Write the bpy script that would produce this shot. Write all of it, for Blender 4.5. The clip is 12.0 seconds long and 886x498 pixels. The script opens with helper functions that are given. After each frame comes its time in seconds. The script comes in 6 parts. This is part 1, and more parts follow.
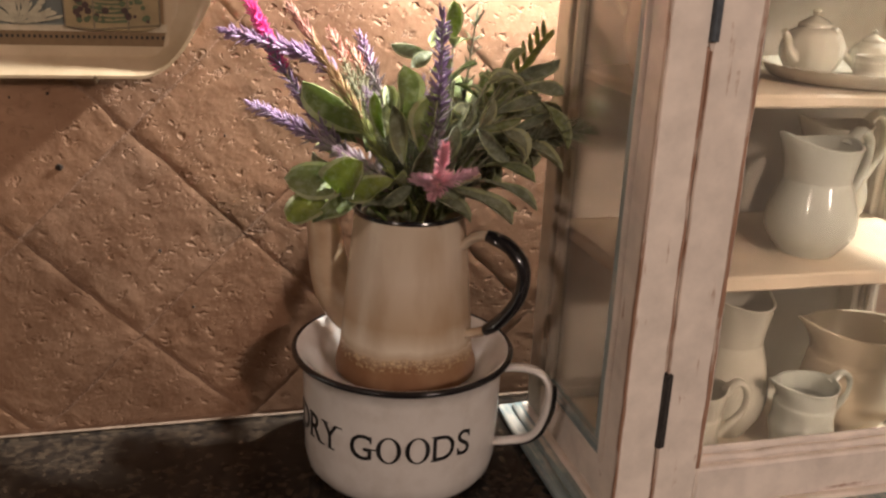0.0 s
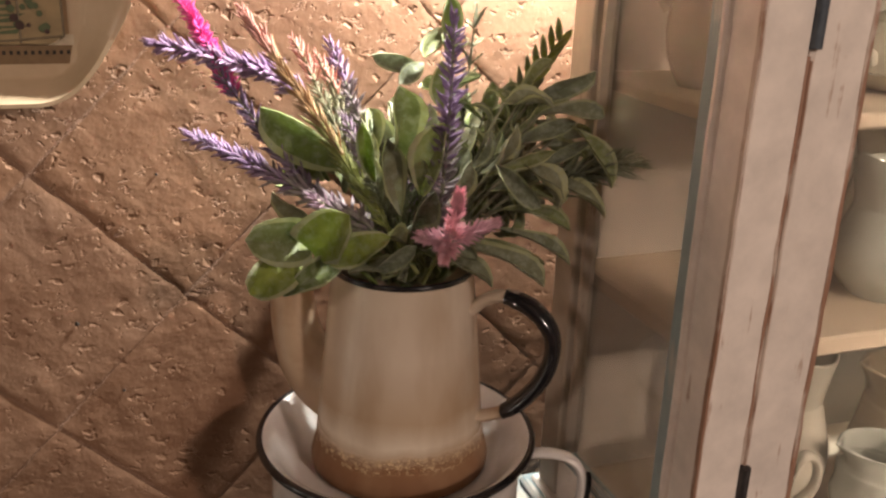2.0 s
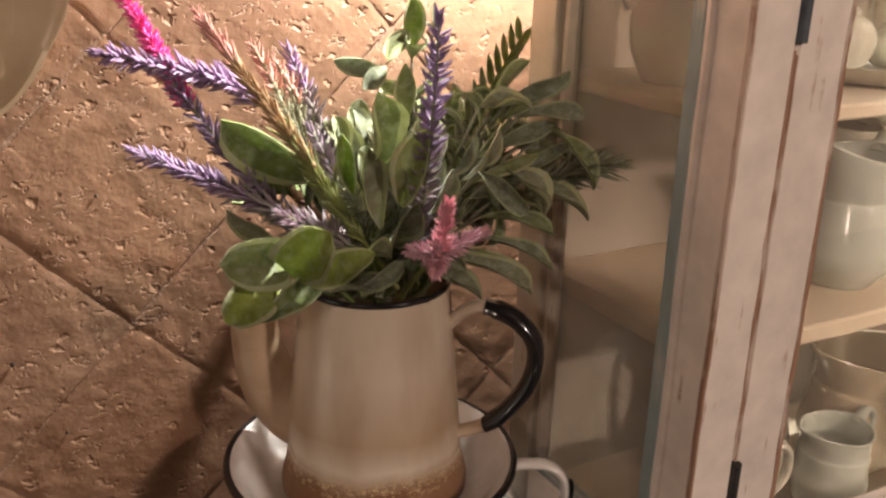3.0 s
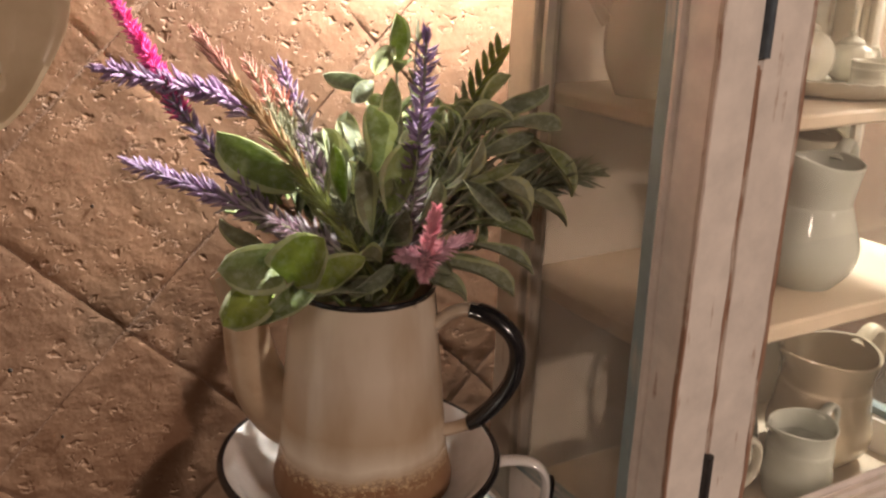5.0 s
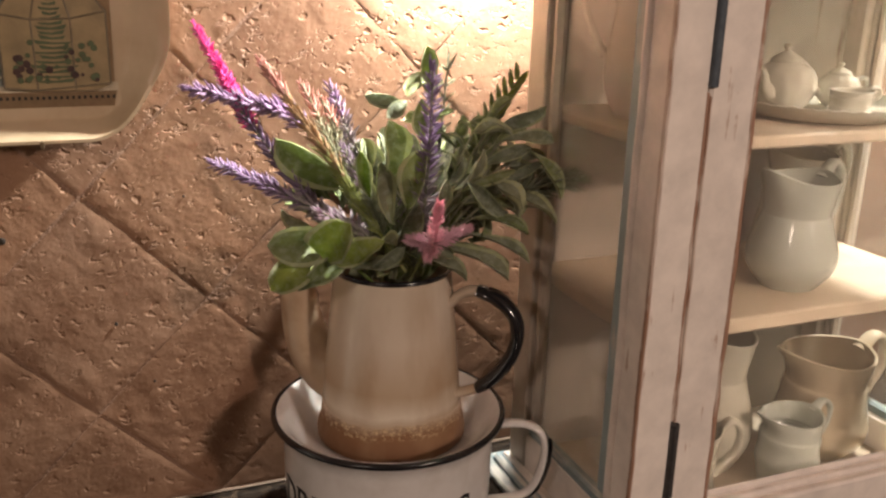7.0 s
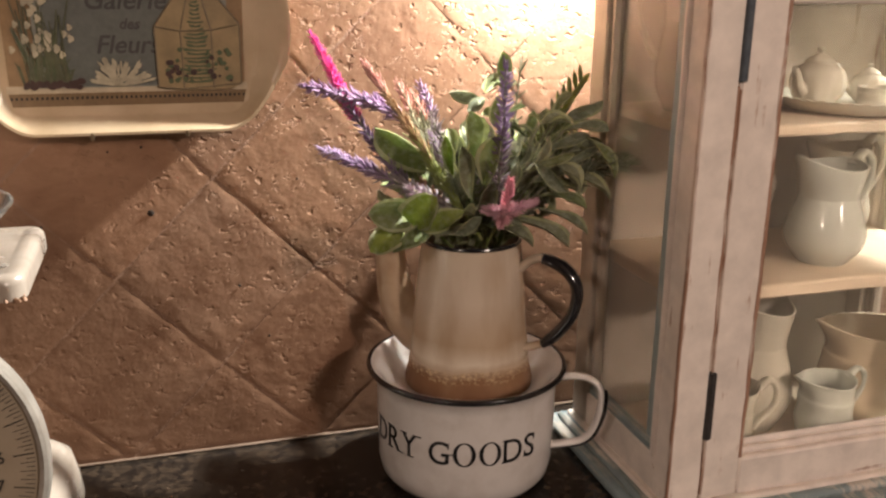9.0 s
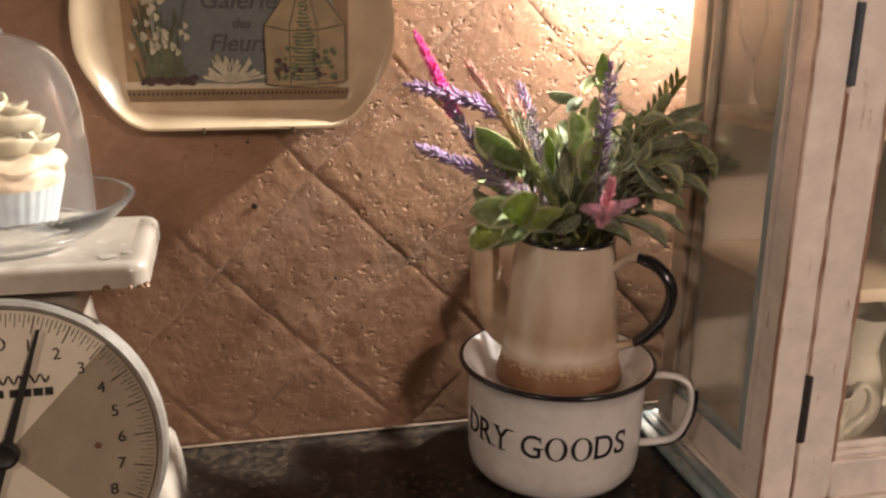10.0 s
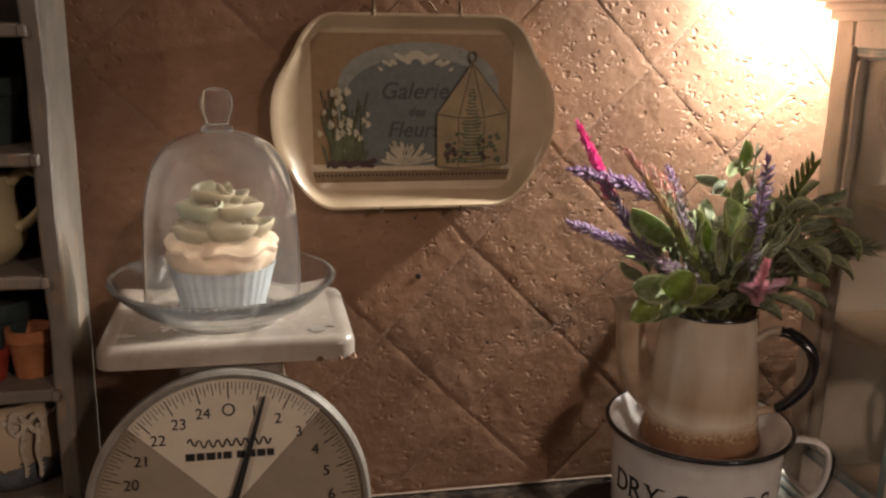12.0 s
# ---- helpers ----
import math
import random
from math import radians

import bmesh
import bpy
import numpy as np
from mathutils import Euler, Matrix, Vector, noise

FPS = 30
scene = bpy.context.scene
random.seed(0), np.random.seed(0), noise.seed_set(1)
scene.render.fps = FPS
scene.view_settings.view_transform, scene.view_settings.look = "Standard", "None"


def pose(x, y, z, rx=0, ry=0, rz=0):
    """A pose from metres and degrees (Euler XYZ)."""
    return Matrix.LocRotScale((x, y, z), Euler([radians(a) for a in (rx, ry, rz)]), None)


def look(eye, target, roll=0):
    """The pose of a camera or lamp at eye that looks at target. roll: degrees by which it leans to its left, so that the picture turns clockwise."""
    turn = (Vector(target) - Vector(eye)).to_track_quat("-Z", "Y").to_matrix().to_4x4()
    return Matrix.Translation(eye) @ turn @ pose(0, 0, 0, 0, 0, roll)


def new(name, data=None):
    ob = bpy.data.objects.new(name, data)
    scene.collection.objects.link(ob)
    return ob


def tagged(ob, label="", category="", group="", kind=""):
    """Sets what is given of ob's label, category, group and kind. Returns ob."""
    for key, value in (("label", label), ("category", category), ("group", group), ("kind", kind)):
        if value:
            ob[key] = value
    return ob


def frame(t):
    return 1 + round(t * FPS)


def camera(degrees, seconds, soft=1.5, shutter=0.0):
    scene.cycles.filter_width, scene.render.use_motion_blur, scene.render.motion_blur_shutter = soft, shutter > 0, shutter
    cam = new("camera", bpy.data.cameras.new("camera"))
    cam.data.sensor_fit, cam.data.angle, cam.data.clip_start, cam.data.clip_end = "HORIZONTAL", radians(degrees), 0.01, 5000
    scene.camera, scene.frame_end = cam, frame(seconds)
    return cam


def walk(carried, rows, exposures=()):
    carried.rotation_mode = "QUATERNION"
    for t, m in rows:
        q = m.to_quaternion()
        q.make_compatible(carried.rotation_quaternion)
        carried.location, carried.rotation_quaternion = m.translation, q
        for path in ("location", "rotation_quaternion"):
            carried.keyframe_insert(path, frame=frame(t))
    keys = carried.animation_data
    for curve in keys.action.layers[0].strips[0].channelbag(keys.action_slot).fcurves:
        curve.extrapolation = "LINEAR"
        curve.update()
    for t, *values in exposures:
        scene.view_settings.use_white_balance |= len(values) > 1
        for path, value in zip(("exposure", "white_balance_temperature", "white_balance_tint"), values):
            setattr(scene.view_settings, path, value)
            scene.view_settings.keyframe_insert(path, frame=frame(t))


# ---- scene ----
cam = camera(51.9, 12.0, soft=2.4)
METRES, EYE, TILT, LEAN, TURN = 0.605, 0.3355, 0.0, 0.0, -15.4
ROWS = [
    (0.0, 0.0, 0.0, 0.0, 0.82, -18.53, -2.44),
    (0.5, -0.0032, 0.058, 0.0002, 0.66, -18.56, -2.87),
    (1.0, 0.0097, 0.122, 0.0002, 1.15, -19.01, -3.41),
    (1.5, -0.0059, 0.1532, -0.0103, 0.79, -19.27, -3.13),
    (2.0, -0.0655, 0.2114, -0.0028, -4.46, -19.45, -1.9),
    (2.5, -0.1122, 0.2537, -0.0041, -10.29, -19.66, -1.47),
    (4.5, -0.1535, 0.2524, -0.0074, -14.25, -18.94, -1.53),
    (5.0, -0.1501, 0.2254, -0.0009, -14.35, -18.48, -1.66),
    (5.5, -0.1244, 0.1949, 0.0064, -12.86, -18.32, -1.86),
    (6.0, -0.113, 0.1643, 0.0148, -10.56, -18.18, -1.88),
    (6.5, -0.0978, 0.1185, 0.0197, -8.46, -17.87, -1.65),
    (7.0, -0.0886, 0.0583, 0.0247, -6.48, -17.51, -1.4),
    (9.0, -0.0966, -0.1057, 0.0237, -1.47, -16.46, -0.59),
    (9.5, -0.1103, -0.1251, 0.0257, -0.21, -16.46, -0.6),
    (10.0, -0.1472, -0.127, 0.0247, 2.01, -16.48, -0.87),
    (10.5, -0.1923, -0.132, 0.0291, 3.72, -16.55, -0.94),
    (11.0, -0.2442, -0.1516, 0.0411, 4.21, -16.26, -0.94),
    (11.5, -0.2797, -0.1829, 0.0754, 3.94, -15.37, -1.11),
    (12.0, -0.3013, -0.2086, 0.0897, 3.97, -14.36, -0.98),
]
EXPOSURE = [(0.0, -0.20), (1.0, -0.19), (2.5, -0.12), (5.5, -0.20), (9.5, -0.10), (10.5, -0.15), (11.2, -0.40), (12.0, -0.80)]
walk(cam, [(t, pose(0, 0, EYE, TILT, LEAN, TURN) @ pose(METRES * x, METRES * y, METRES * z, 90 + pitch, roll, yaw)) for t, x, y, z, yaw, pitch, roll in ROWS], EXPOSURE)

# ---- light ----
world = bpy.data.worlds.new("world")
scene.world = world
world.use_nodes = True
world.node_tree.nodes["Background"].inputs[0].default_value = (1.0, 0.82, 0.66, 1)
world.node_tree.nodes["Background"].inputs[1].default_value = 0.02


def area_lamp(name, eye, target, size, power, colour, spread=180):
    d = bpy.data.lights.new(name, "AREA")
    d.shape, d.size, d.energy, d.color = "DISK", size, power, colour
    d.spread = radians(spread)
    ob = new(name, d)
    ob.matrix_world = look(eye, target)
    return ob


WARM = (1.0, 0.97, 0.90)
area_lamp("puck_light", (0.237, 0.578, 0.456), (0.216, 0.595, 0.340), 0.024, 12.8, WARM, 168)
# unseen second puck, added to brighten the right inside of the cabinet
area_lamp("puck_light", (0.62, 0.50, 0.452), (0.62, 0.50, 0.0), 0.045, 4.2, WARM)
for lx, ly, lz, power in ((-1.05, -0.75, 0.90, 4.8), (0.75, -1.45, 1.00, 19.0)):
    area_lamp("room_light", (lx, ly, lz), (lx * 0.5, 0.1, 0.0), 0.14, power, (1.0, 0.78, 0.65))


# ---- materials ----
def mat(name, colour, rough=0.5, metal=0.0, spec=0.5, coat=0.0):
    m = bpy.data.materials.new(name)
    m.use_nodes = True
    b = m.node_tree.nodes["Principled BSDF"]
    b.inputs["Base Color"].default_value = (*colour, 1)
    b.inputs["Roughness"].default_value = rough
    b.inputs["Metallic"].default_value = metal
    b.inputs["Specular IOR Level"].default_value = spec
    b.inputs["Coat Weight"].default_value = coat
    return m


class Nodes:
    """Short hand for one material's nodes."""

    def __init__(self, m):
        self.t = m.node_tree
        self.b = self.t.nodes["Principled BSDF"]
        self.co = self.t.nodes.new("ShaderNodeTexCoord").outputs["Object"]

    def put(self, a, b):
        self.t.links.new(a, b)

    def geo(self):
        return self.t.nodes.new("ShaderNodeNewGeometry").outputs["Position"]

    def mapped(self, scale=(1, 1, 1), rot=(0, 0, 0), src=None):
        n = self.t.nodes.new("ShaderNodeMapping")
        n.inputs["Scale"].default_value = scale
        n.inputs["Rotation"].default_value = rot
        self.put(src or self.co, n.inputs["Vector"])
        return n.outputs[0]

    def noise(self, scale, detail=4, rough=0.55, src=None, distort=0.0):
        n = self.t.nodes.new("ShaderNodeTexNoise")
        n.inputs["Scale"].default_value = scale
        n.inputs["Detail"].default_value = detail
        n.inputs["Roughness"].default_value = rough
        n.inputs["Distortion"].default_value = distort
        self.put(src or self.co, n.inputs["Vector"])
        return n.outputs[0]

    def voronoi(self, scale, src=None, feature="F1", out="Distance", rand=1.0):
        n = self.t.nodes.new("ShaderNodeTexVoronoi")
        n.feature = feature
        n.inputs["Scale"].default_value = scale
        n.inputs["Randomness"].default_value = rand
        self.put(src or self.co, n.inputs["Vector"])
        return n.outputs[out]

    def ramp(self, fac, *stops):
        n = self.t.nodes.new("ShaderNodeValToRGB")
        el = n.color_ramp.elements
        while len(el) < len(stops):
            el.new(0.5)
        for e, (p, c) in zip(el, stops):
            e.position = p
            e.color = (*c, 1) if hasattr(c, "__len__") else (c, c, c, 1)
        self.put(fac, n.inputs[0])
        return n.outputs[0]

    def mix(self, fac, a, b, kind="MIX"):
        n = self.t.nodes.new("ShaderNodeMix")
        n.data_type, n.blend_type = "RGBA", kind
        for v, i in ((fac, 0), (a, 6), (b, 7)):
            if isinstance(v, (int, float)) and i == 0:
                n.inputs[0].default_value = v
            elif isinstance(v, tuple):
                n.inputs[i].default_value = (*v, 1)
            else:
                self.put(v, n.inputs[i])
        return n.outputs[2]

    def math(self, op, a, b=None, c=None):
        n = self.t.nodes.new("ShaderNodeMath")
        n.operation = op
        for i, v in enumerate((a, b, c)):
            if v is None:
                continue
            if isinstance(v, (int, float)):
                n.inputs[i].default_value = v
            else:
                self.put(v, n.inputs[i])
        return n.outputs[0]

    def random(self):
        return self.t.nodes.new("ShaderNodeObjectInfo").outputs["Random"]

    def axis(self, i, src=None):
        n = self.t.nodes.new("ShaderNodeSeparateXYZ")
        self.put(src or self.co, n.inputs[0])
        return n.outputs[i]

    def bump(self, height, strength=0.3, dist=0.001, before=None):
        n = self.t.nodes.new("ShaderNodeBump")
        n.inputs["Strength"].default_value = strength
        n.inputs["Distance"].default_value = dist
        self.put(height, n.inputs["Height"])
        if before is not None:
            self.put(before, n.inputs["Normal"])
        self.put(n.outputs[0], self.b.inputs["Normal"])
        return n.outputs[0]

    def colour(self, s):
        self.put(s, self.b.inputs["Base Color"])

    def rough(self, s):
        self.put(s, self.b.inputs["Roughness"])


def make_travertine():
    m = mat("tumbled_travertine", (0.5, 0.36, 0.23), 0.70, spec=0.18)
    n = Nodes(m)
    p = n.geo()
    big = n.noise(16, 5, 0.6, p)
    base = n.ramp(big, (0.25, (0.167, 0.088, 0.053)), (0.5, (0.218, 0.126, 0.079)), (0.75, (0.275, 0.170, 0.115)))
    vein = n.noise(60, 6, 0.65, n.mapped((1, 1, 2.2), (0, 0.6, 0), p), 0.6)
    base = n.mix(0.45, base, n.ramp(vein, (0.3, (0.160, 0.085, 0.052)), (0.7, (0.260, 0.160, 0.109))))
    tint = n.ramp(n.random(), (0.0, (0.88, 0.82, 0.76)), (0.5, (1.0, 0.98, 0.95)), (1.0, (1.06, 1.0, 0.92)))
    base = n.mix(1.0, base, tint, "MULTIPLY")
    # pits of two sizes, in patches
    wob = n.t.nodes.new("ShaderNodeTexNoise")
    wob.inputs["Scale"].default_value = 210
    n.put(p, wob.inputs["Vector"])
    push = n.t.nodes.new("ShaderNodeVectorMath")
    push.operation = "MULTIPLY_ADD"
    n.put(wob.outputs["Color"], push.inputs[0])
    push.inputs[1].default_value = (0.0085, 0.0085, 0.0085)
    n.put(p, push.inputs[2])
    rough_p = push.outputs[0]
    warp = n.mapped((1, 1, 1.35), (0, 0.5, 0), rough_p)
    shift = n.t.nodes.new("ShaderNodeVectorMath")
    n.put(p, shift.inputs[0])
    n.put(n.random(), shift.inputs[1])
    patch = n.ramp(n.noise(22, 3, 0.6, shift.outputs[0]), (0.40, 0.0), (0.56, 1.0))
    # the stone is more open towards the top of the wall
    patch = n.math("MULTIPLY", patch, n.ramp(n.math("ADD", n.math("MULTIPLY", n.axis(2, p), 2.0), n.math("MULTIPLY", big, 0.4)), (0.45, 0.25), (0.72, 1.0)))
    patch = n.math("MULTIPLY", patch, n.ramp(n.math("ADD", n.axis(0, p), 0.5), (0.32, 0.15), (0.50, 1.0)))
    small = n.ramp(n.voronoi(215, warp), (0.16, 1.0), (0.36, 0.0))
    keep = n.ramp(n.noise(150, 3, 0.6, warp), (0.53, 0.0), (0.59, 1.0))
    small = n.math("MULTIPLY", n.math("MULTIPLY", small, keep), patch)
    warp2 = n.mapped((1, 1, 1.6), (0, -0.35, 0), rough_p)
    large = n.ramp(n.voronoi(92, warp2), (0.14, 1.0), (0.32, 0.0))
    keep2 = n.ramp(n.noise(75, 2, 0.5, p), (0.48, 0.0), (0.53, 1.0))
    large = n.math("MULTIPLY", n.math("MULTIPLY", large, keep2), n.ramp(patch, (0.0, 0.2), (0.4, 1.0)))
    gouge = n.ramp(n.noise(105, 5, 0.66, n.mapped((1, 1, 1.5), (0, 0.5, 0), shift.outputs[0])), (0.605, 0.0), (0.665, 1.0))
    gouge = n.math("MULTIPLY", gouge, n.ramp(patch, (0.15, 0.10), (0.6, 1.0)))
    pits = n.math("MAXIMUM", n.math("MAXIMUM", small, large), gouge)
    n.colour(n.mix(n.math("MULTIPLY", pits, 0.10), base, (0.10, 0.055, 0.032)))
    grain = n.noise(420, 5, 0.7, p)
    lumps = n.noise(90, 4, 0.6, p)
    h = n.math("ADD", n.math("MULTIPLY", grain, 0.04), n.math("MULTIPLY", lumps, 0.60))
    h = n.math("SUBTRACT", h, n.math("MULTIPLY", pits, 1.25))
    n.bump(h, 0.56, 0.0018)
    n.rough(n.ramp(big, (0.3, 0.62), (0.7, 0.8)))
    return m


def make_grout():
    m = mat("sanded_grout", (0.42, 0.31, 0.2), 0.9)
    n = Nodes(m)
    p = n.geo()
    f = n.noise(120, 5, 0.6, p)
    n.colour(n.ramp(f, (0.3, (0.181, 0.102, 0.063)), (0.7, (0.257, 0.153, 0.101))))
    n.bump(n.noise(260, 5, 0.7, p), 0.8, 0.0012)
    return m


def make_granite():
    m = mat("dark_granite", (0.03, 0.026, 0.022), 0.16, spec=0.2)
    n = Nodes(m)
    p = n.geo()
    cell = n.voronoi(230, p, out="Color")
    lum = n.t.nodes.new("ShaderNodeRGBToBW")
    n.put(cell, lum.inputs[0])
    a = n.ramp(lum.outputs[0], (0.30, (0.006, 0.0055, 0.0055)), (0.50, (0.014, 0.011, 0.009)), (0.62, (0.056, 0.039, 0.026)), (0.80, (0.019, 0.015, 0.012)))
    b = n.ramp(n.noise(150, 5, 0.7, p), (0.42, (0.007, 0.006, 0.006)), (0.62, (0.045, 0.032, 0.022)))
    n.colour(n.mix(0.45, a, b))
    n.rough(n.ramp(n.noise(90, 3, 0.5, p), (0.3, 0.12), (0.8, 0.3)))
    return m


def make_enamel(name, colour, dark, rough=0.12):
    m = mat(name, colour, rough, spec=0.5, coat=0.3)
    n = Nodes(m)
    f = n.noise(55, 5, 0.6)
    n.colour(n.ramp(f, (0.25, dark), (0.55, colour)))
    n.rough(n.ramp(n.noise(30, 4, 0.6), (0.3, rough), (0.8, rough + 0.12)))
    n.bump(n.noise(70, 2, 0.5), 0.06, 0.001)
    return m


def make_pitcher_enamel():
    # cream enamel, browned with age towards the foot, with a rusted crackle band
    m = mat("aged_cream_enamel", (0.7, 0.6, 0.46), 0.25, coat=0.25)
    n = Nodes(m)
    z = n.math("MULTIPLY", n.axis(2), 9.0)
    wob = n.math("ADD", z, n.math("MULTIPLY", n.math("SUBTRACT", n.noise(45, 5, 0.6), 0.5), 0.09))
    c = n.ramp(wob, (0.03, (0.17, 0.078, 0.034)), (0.150, (0.27, 0.14, 0.068)), (0.195, (0.52, 0.40, 0.28)), (0.25, (0.74, 0.66, 0.54)),
               (0.36, (0.52, 0.40, 0.28)), (0.62, (0.66, 0.56, 0.45)), (1.0, (0.60, 0.50, 0.39)))
    crack = n.ramp(n.voronoi(260, n.mapped((1, 1, 2)), "DISTANCE_TO_EDGE"), (0.03, 1.0), (0.12, 0.0))
    band = n.ramp(wob, (0.12, 0.0), (0.145, 1.0), (0.185, 1.0), (0.21, 0.0))
    fleck = n.math("MULTIPLY", n.ramp(n.noise(380, 3, 0.6), (0.5, 0.0), (0.58, 1.0)), band)
    c = n.mix(n.math("MULTIPLY", fleck, 0.75), c, (0.72, 0.55, 0.33))
    c = n.mix(n.math("MULTIPLY", n.math("MULTIPLY", crack, band), 0.6), c, (0.16, 0.07, 0.03))
    stain = n.ramp(n.noise(26, 4, 0.55, n.mapped((1, 1, 0.35))), (0.44, 0.0), (0.74, 0.7))
    c = n.mix(stain, c, (0.36, 0.235, 0.135))
    n.colour(c)
    n.rough(n.ramp(wob, (0.12, 0.75), (0.22, 0.24)))
    n.bump(n.math("ADD", n.math("MULTIPLY", fleck, 0.8), n.math("MULTIPLY", n.noise(60, 3, 0.5), 0.3)), 0.3, 0.0008)
    return m


def make_painted(name, paint, under, wear=0.60, soft=0.05, axis=2, rough=0.55):
    # brushed paint rubbed through along the grain
    m = mat(name, paint, rough)
    n = Nodes(m)
    p = n.geo()
    s = [220, 220, 220]
    s[axis] = 9
    streak = n.noise(1.0, 6, 0.62, n.mapped(tuple(s), (0, 0, 0), p))
    blot = n.noise(26, 5, 0.62, p)
    w = n.math("ADD", n.math("MULTIPLY", streak, 0.55), n.math("MULTIPLY", blot, 0.45))
    mask = n.ramp(w, (wear, 0.0), (wear + soft, 1.0))
    lighter = tuple(min(1, v * 1.08) for v in paint)
    darker = tuple(v * 0.86 for v in paint)
    c = n.ramp(n.noise(45, 5, 0.6, p), (0.3, darker), (0.65, lighter))
    n.colour(n.mix(n.math("MULTIPLY", mask, 0.8), c, under))
    n.bump(n.math("SUBTRACT", n.math("MULTIPLY", streak, 0.7), n.math("MULTIPLY", mask, 0.4)), 0.25, 0.0009)
    n.rough(n.ramp(blot, (0.3, rough - 0.12), (0.7, rough + 0.15)))
    return m


def make_ceramic(name, colour, rough=0.12):
    m = mat(name, colour, rough, coat=0.4)
    n = Nodes(m)
    n.colour(n.ramp(n.noise(60, 4, 0.55), (0.3, tuple(v * 0.9 for v in colour)), (0.7, colour)))
    n.bump(n.noise(110, 2, 0.5), 0.05, 0.001)
    return m


def make_leaf(name, dark, light, frost=0.0, velvet=0.3):
    m = mat(name, light, 0.85, spec=0.08)
    n = Nodes(m)
    f = n.noise(70, 5, 0.6)
    c = n.ramp(f, (0.22, dark), (0.58, light))
    tint = n.ramp(n.random(), (0.0, (0.75, 0.8, 0.75)), (1.0, (1.15, 1.1, 1.0)))
    c = n.mix(1.0, c, tint, "MULTIPLY")
    if frost:
        dust = n.ramp(n.noise(260, 4, 0.7), (0.46, 0.0), (0.66, frost))
        c = n.mix(dust, c, (0.42, 0.46, 0.38))
    n.colour(c)
    n.bump(n.noise(300, 3, 0.6), 0.35, 0.0006)
    thin = n.t.nodes.new("ShaderNodeBsdfTranslucent")
    n.put(c, thin.inputs[0])
    both = n.t.nodes.new("ShaderNodeMixShader")
    both.inputs[0].default_value = 0.32
    n.put(n.b.outputs[0], both.inputs[1])
    n.put(thin.outputs[0], both.inputs[2])
    n.put(both.outputs[0], n.t.nodes["Material Output"].inputs[0])
    n.b.inputs["Sheen Weight"].default_value = velvet
    n.b.inputs["Sheen Roughness"].default_value = 0.45
    n.b.inputs["Sheen Tint"].default_value = (0.85, 0.88, 0.72, 1)
    return m


def make_speckled(name, a, b, scale=120, rough=0.6, bump=0.2):
    m = mat(name, b, rough)
    n = Nodes(m)
    n.colour(n.ramp(n.noise(scale, 5, 0.6), (0.3, a), (0.7, b)))
    n.bump(n.noise(scale * 3, 3, 0.6), bump, 0.0006)
    return m


def make_glass(name, tint=(1, 1, 1), rough=0.0, ior=1.45, clear=1.0):
    m = mat(name, tint, rough)
    b = m.node_tree.nodes["Principled BSDF"]
    b.inputs["Transmission Weight"].default_value = clear
    b.inputs["IOR"].default_value = ior
    return m


TRAV, GROUT, GRANITE = make_travertine(), make_grout(), make_granite()
ENAMEL = make_enamel("white_enamel", (0.74, 0.71, 0.68), (0.64, 0.60, 0.56))
ENAMEL_OLD = make_enamel("old_white_enamel", (0.38, 0.33, 0.28), (0.31, 0.26, 0.21), 0.2)
BLACK_ENAMEL = make_enamel("black_enamel", (0.012, 0.011, 0.013), (0.006, 0.006, 0.007), 0.12)
PITCHER = make_pitcher_enamel()
# the spout's shade is put into this darker, browner enamel colour
SPOUT = make_enamel("shaded_cream_enamel", (0.46, 0.335, 0.225), (0.36, 0.24, 0.15), 0.4)
LETTER = mat("black_lettering", (0.012, 0.012, 0.013), 0.3)
WHITE_WOOD = make_painted("distressed_white_paint", (0.90, 0.82, 0.745), (0.40, 0.22, 0.13), 0.590)
WHITE_WOOD_H = make_painted("distressed_white_paint_rail", (0.90, 0.82, 0.745), (0.36, 0.19, 0.11), 0.62, 0.05, 0)
# shade on the rear posts and beads is put into this duller colour
REAR_WOOD_SHADED = make_painted("shaded_grey_cream_paint", (0.55, 0.49, 0.41), (0.28, 0.19, 0.13), 0.58)
BLUE_WOOD = make_painted("worn_blue_paint", (0.31, 0.39, 0.40), (0.62, 0.56, 0.48), 0.55, 0.10)
BLUE_WOOD_H = make_painted("worn_blue_paint_rail", (0.25, 0.32, 0.33), (0.74, 0.67, 0.58), 0.50, 0.10, 1)
BACK_WOOD = make_painted("inside_tan_paint", (0.37, 0.325, 0.27), (0.16, 0.10, 0.065), 0.62)
INNER_WOOD = make_painted("inside_cream_paint", (0.58, 0.475, 0.35), (0.42, 0.30, 0.2), 0.66)
# chipped grey-white shelf paint, its colour lowered in place of shade
OLD_GREY_SHADED = make_painted("chipped_grey_white_shaded", (0.17, 0.145, 0.12), (0.24, 0.17, 0.115), 0.52, 0.06)
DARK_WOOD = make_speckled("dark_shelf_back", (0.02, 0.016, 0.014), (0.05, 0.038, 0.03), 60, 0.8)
EDGE_WEAR = make_painted("rubbed_paint_edge", (0.66, 0.55, 0.47), (0.30, 0.13, 0.065), 0.455, 0.05)
GLASS = make_glass("hazy_pressed_glass", (0.96, 0.95, 0.93), 0.0, 1.38, 0.975)
BELL = make_glass("clear_blown_glass", (0.97, 0.97, 0.96), 0.0, 1.45, 0.975)
# haze of reflections is put into both panes as tint and diffuse share
PANE = make_glass("hazed_window_glass", (0.95, 0.95, 0.92), 0.0, 1.45, 0.97)
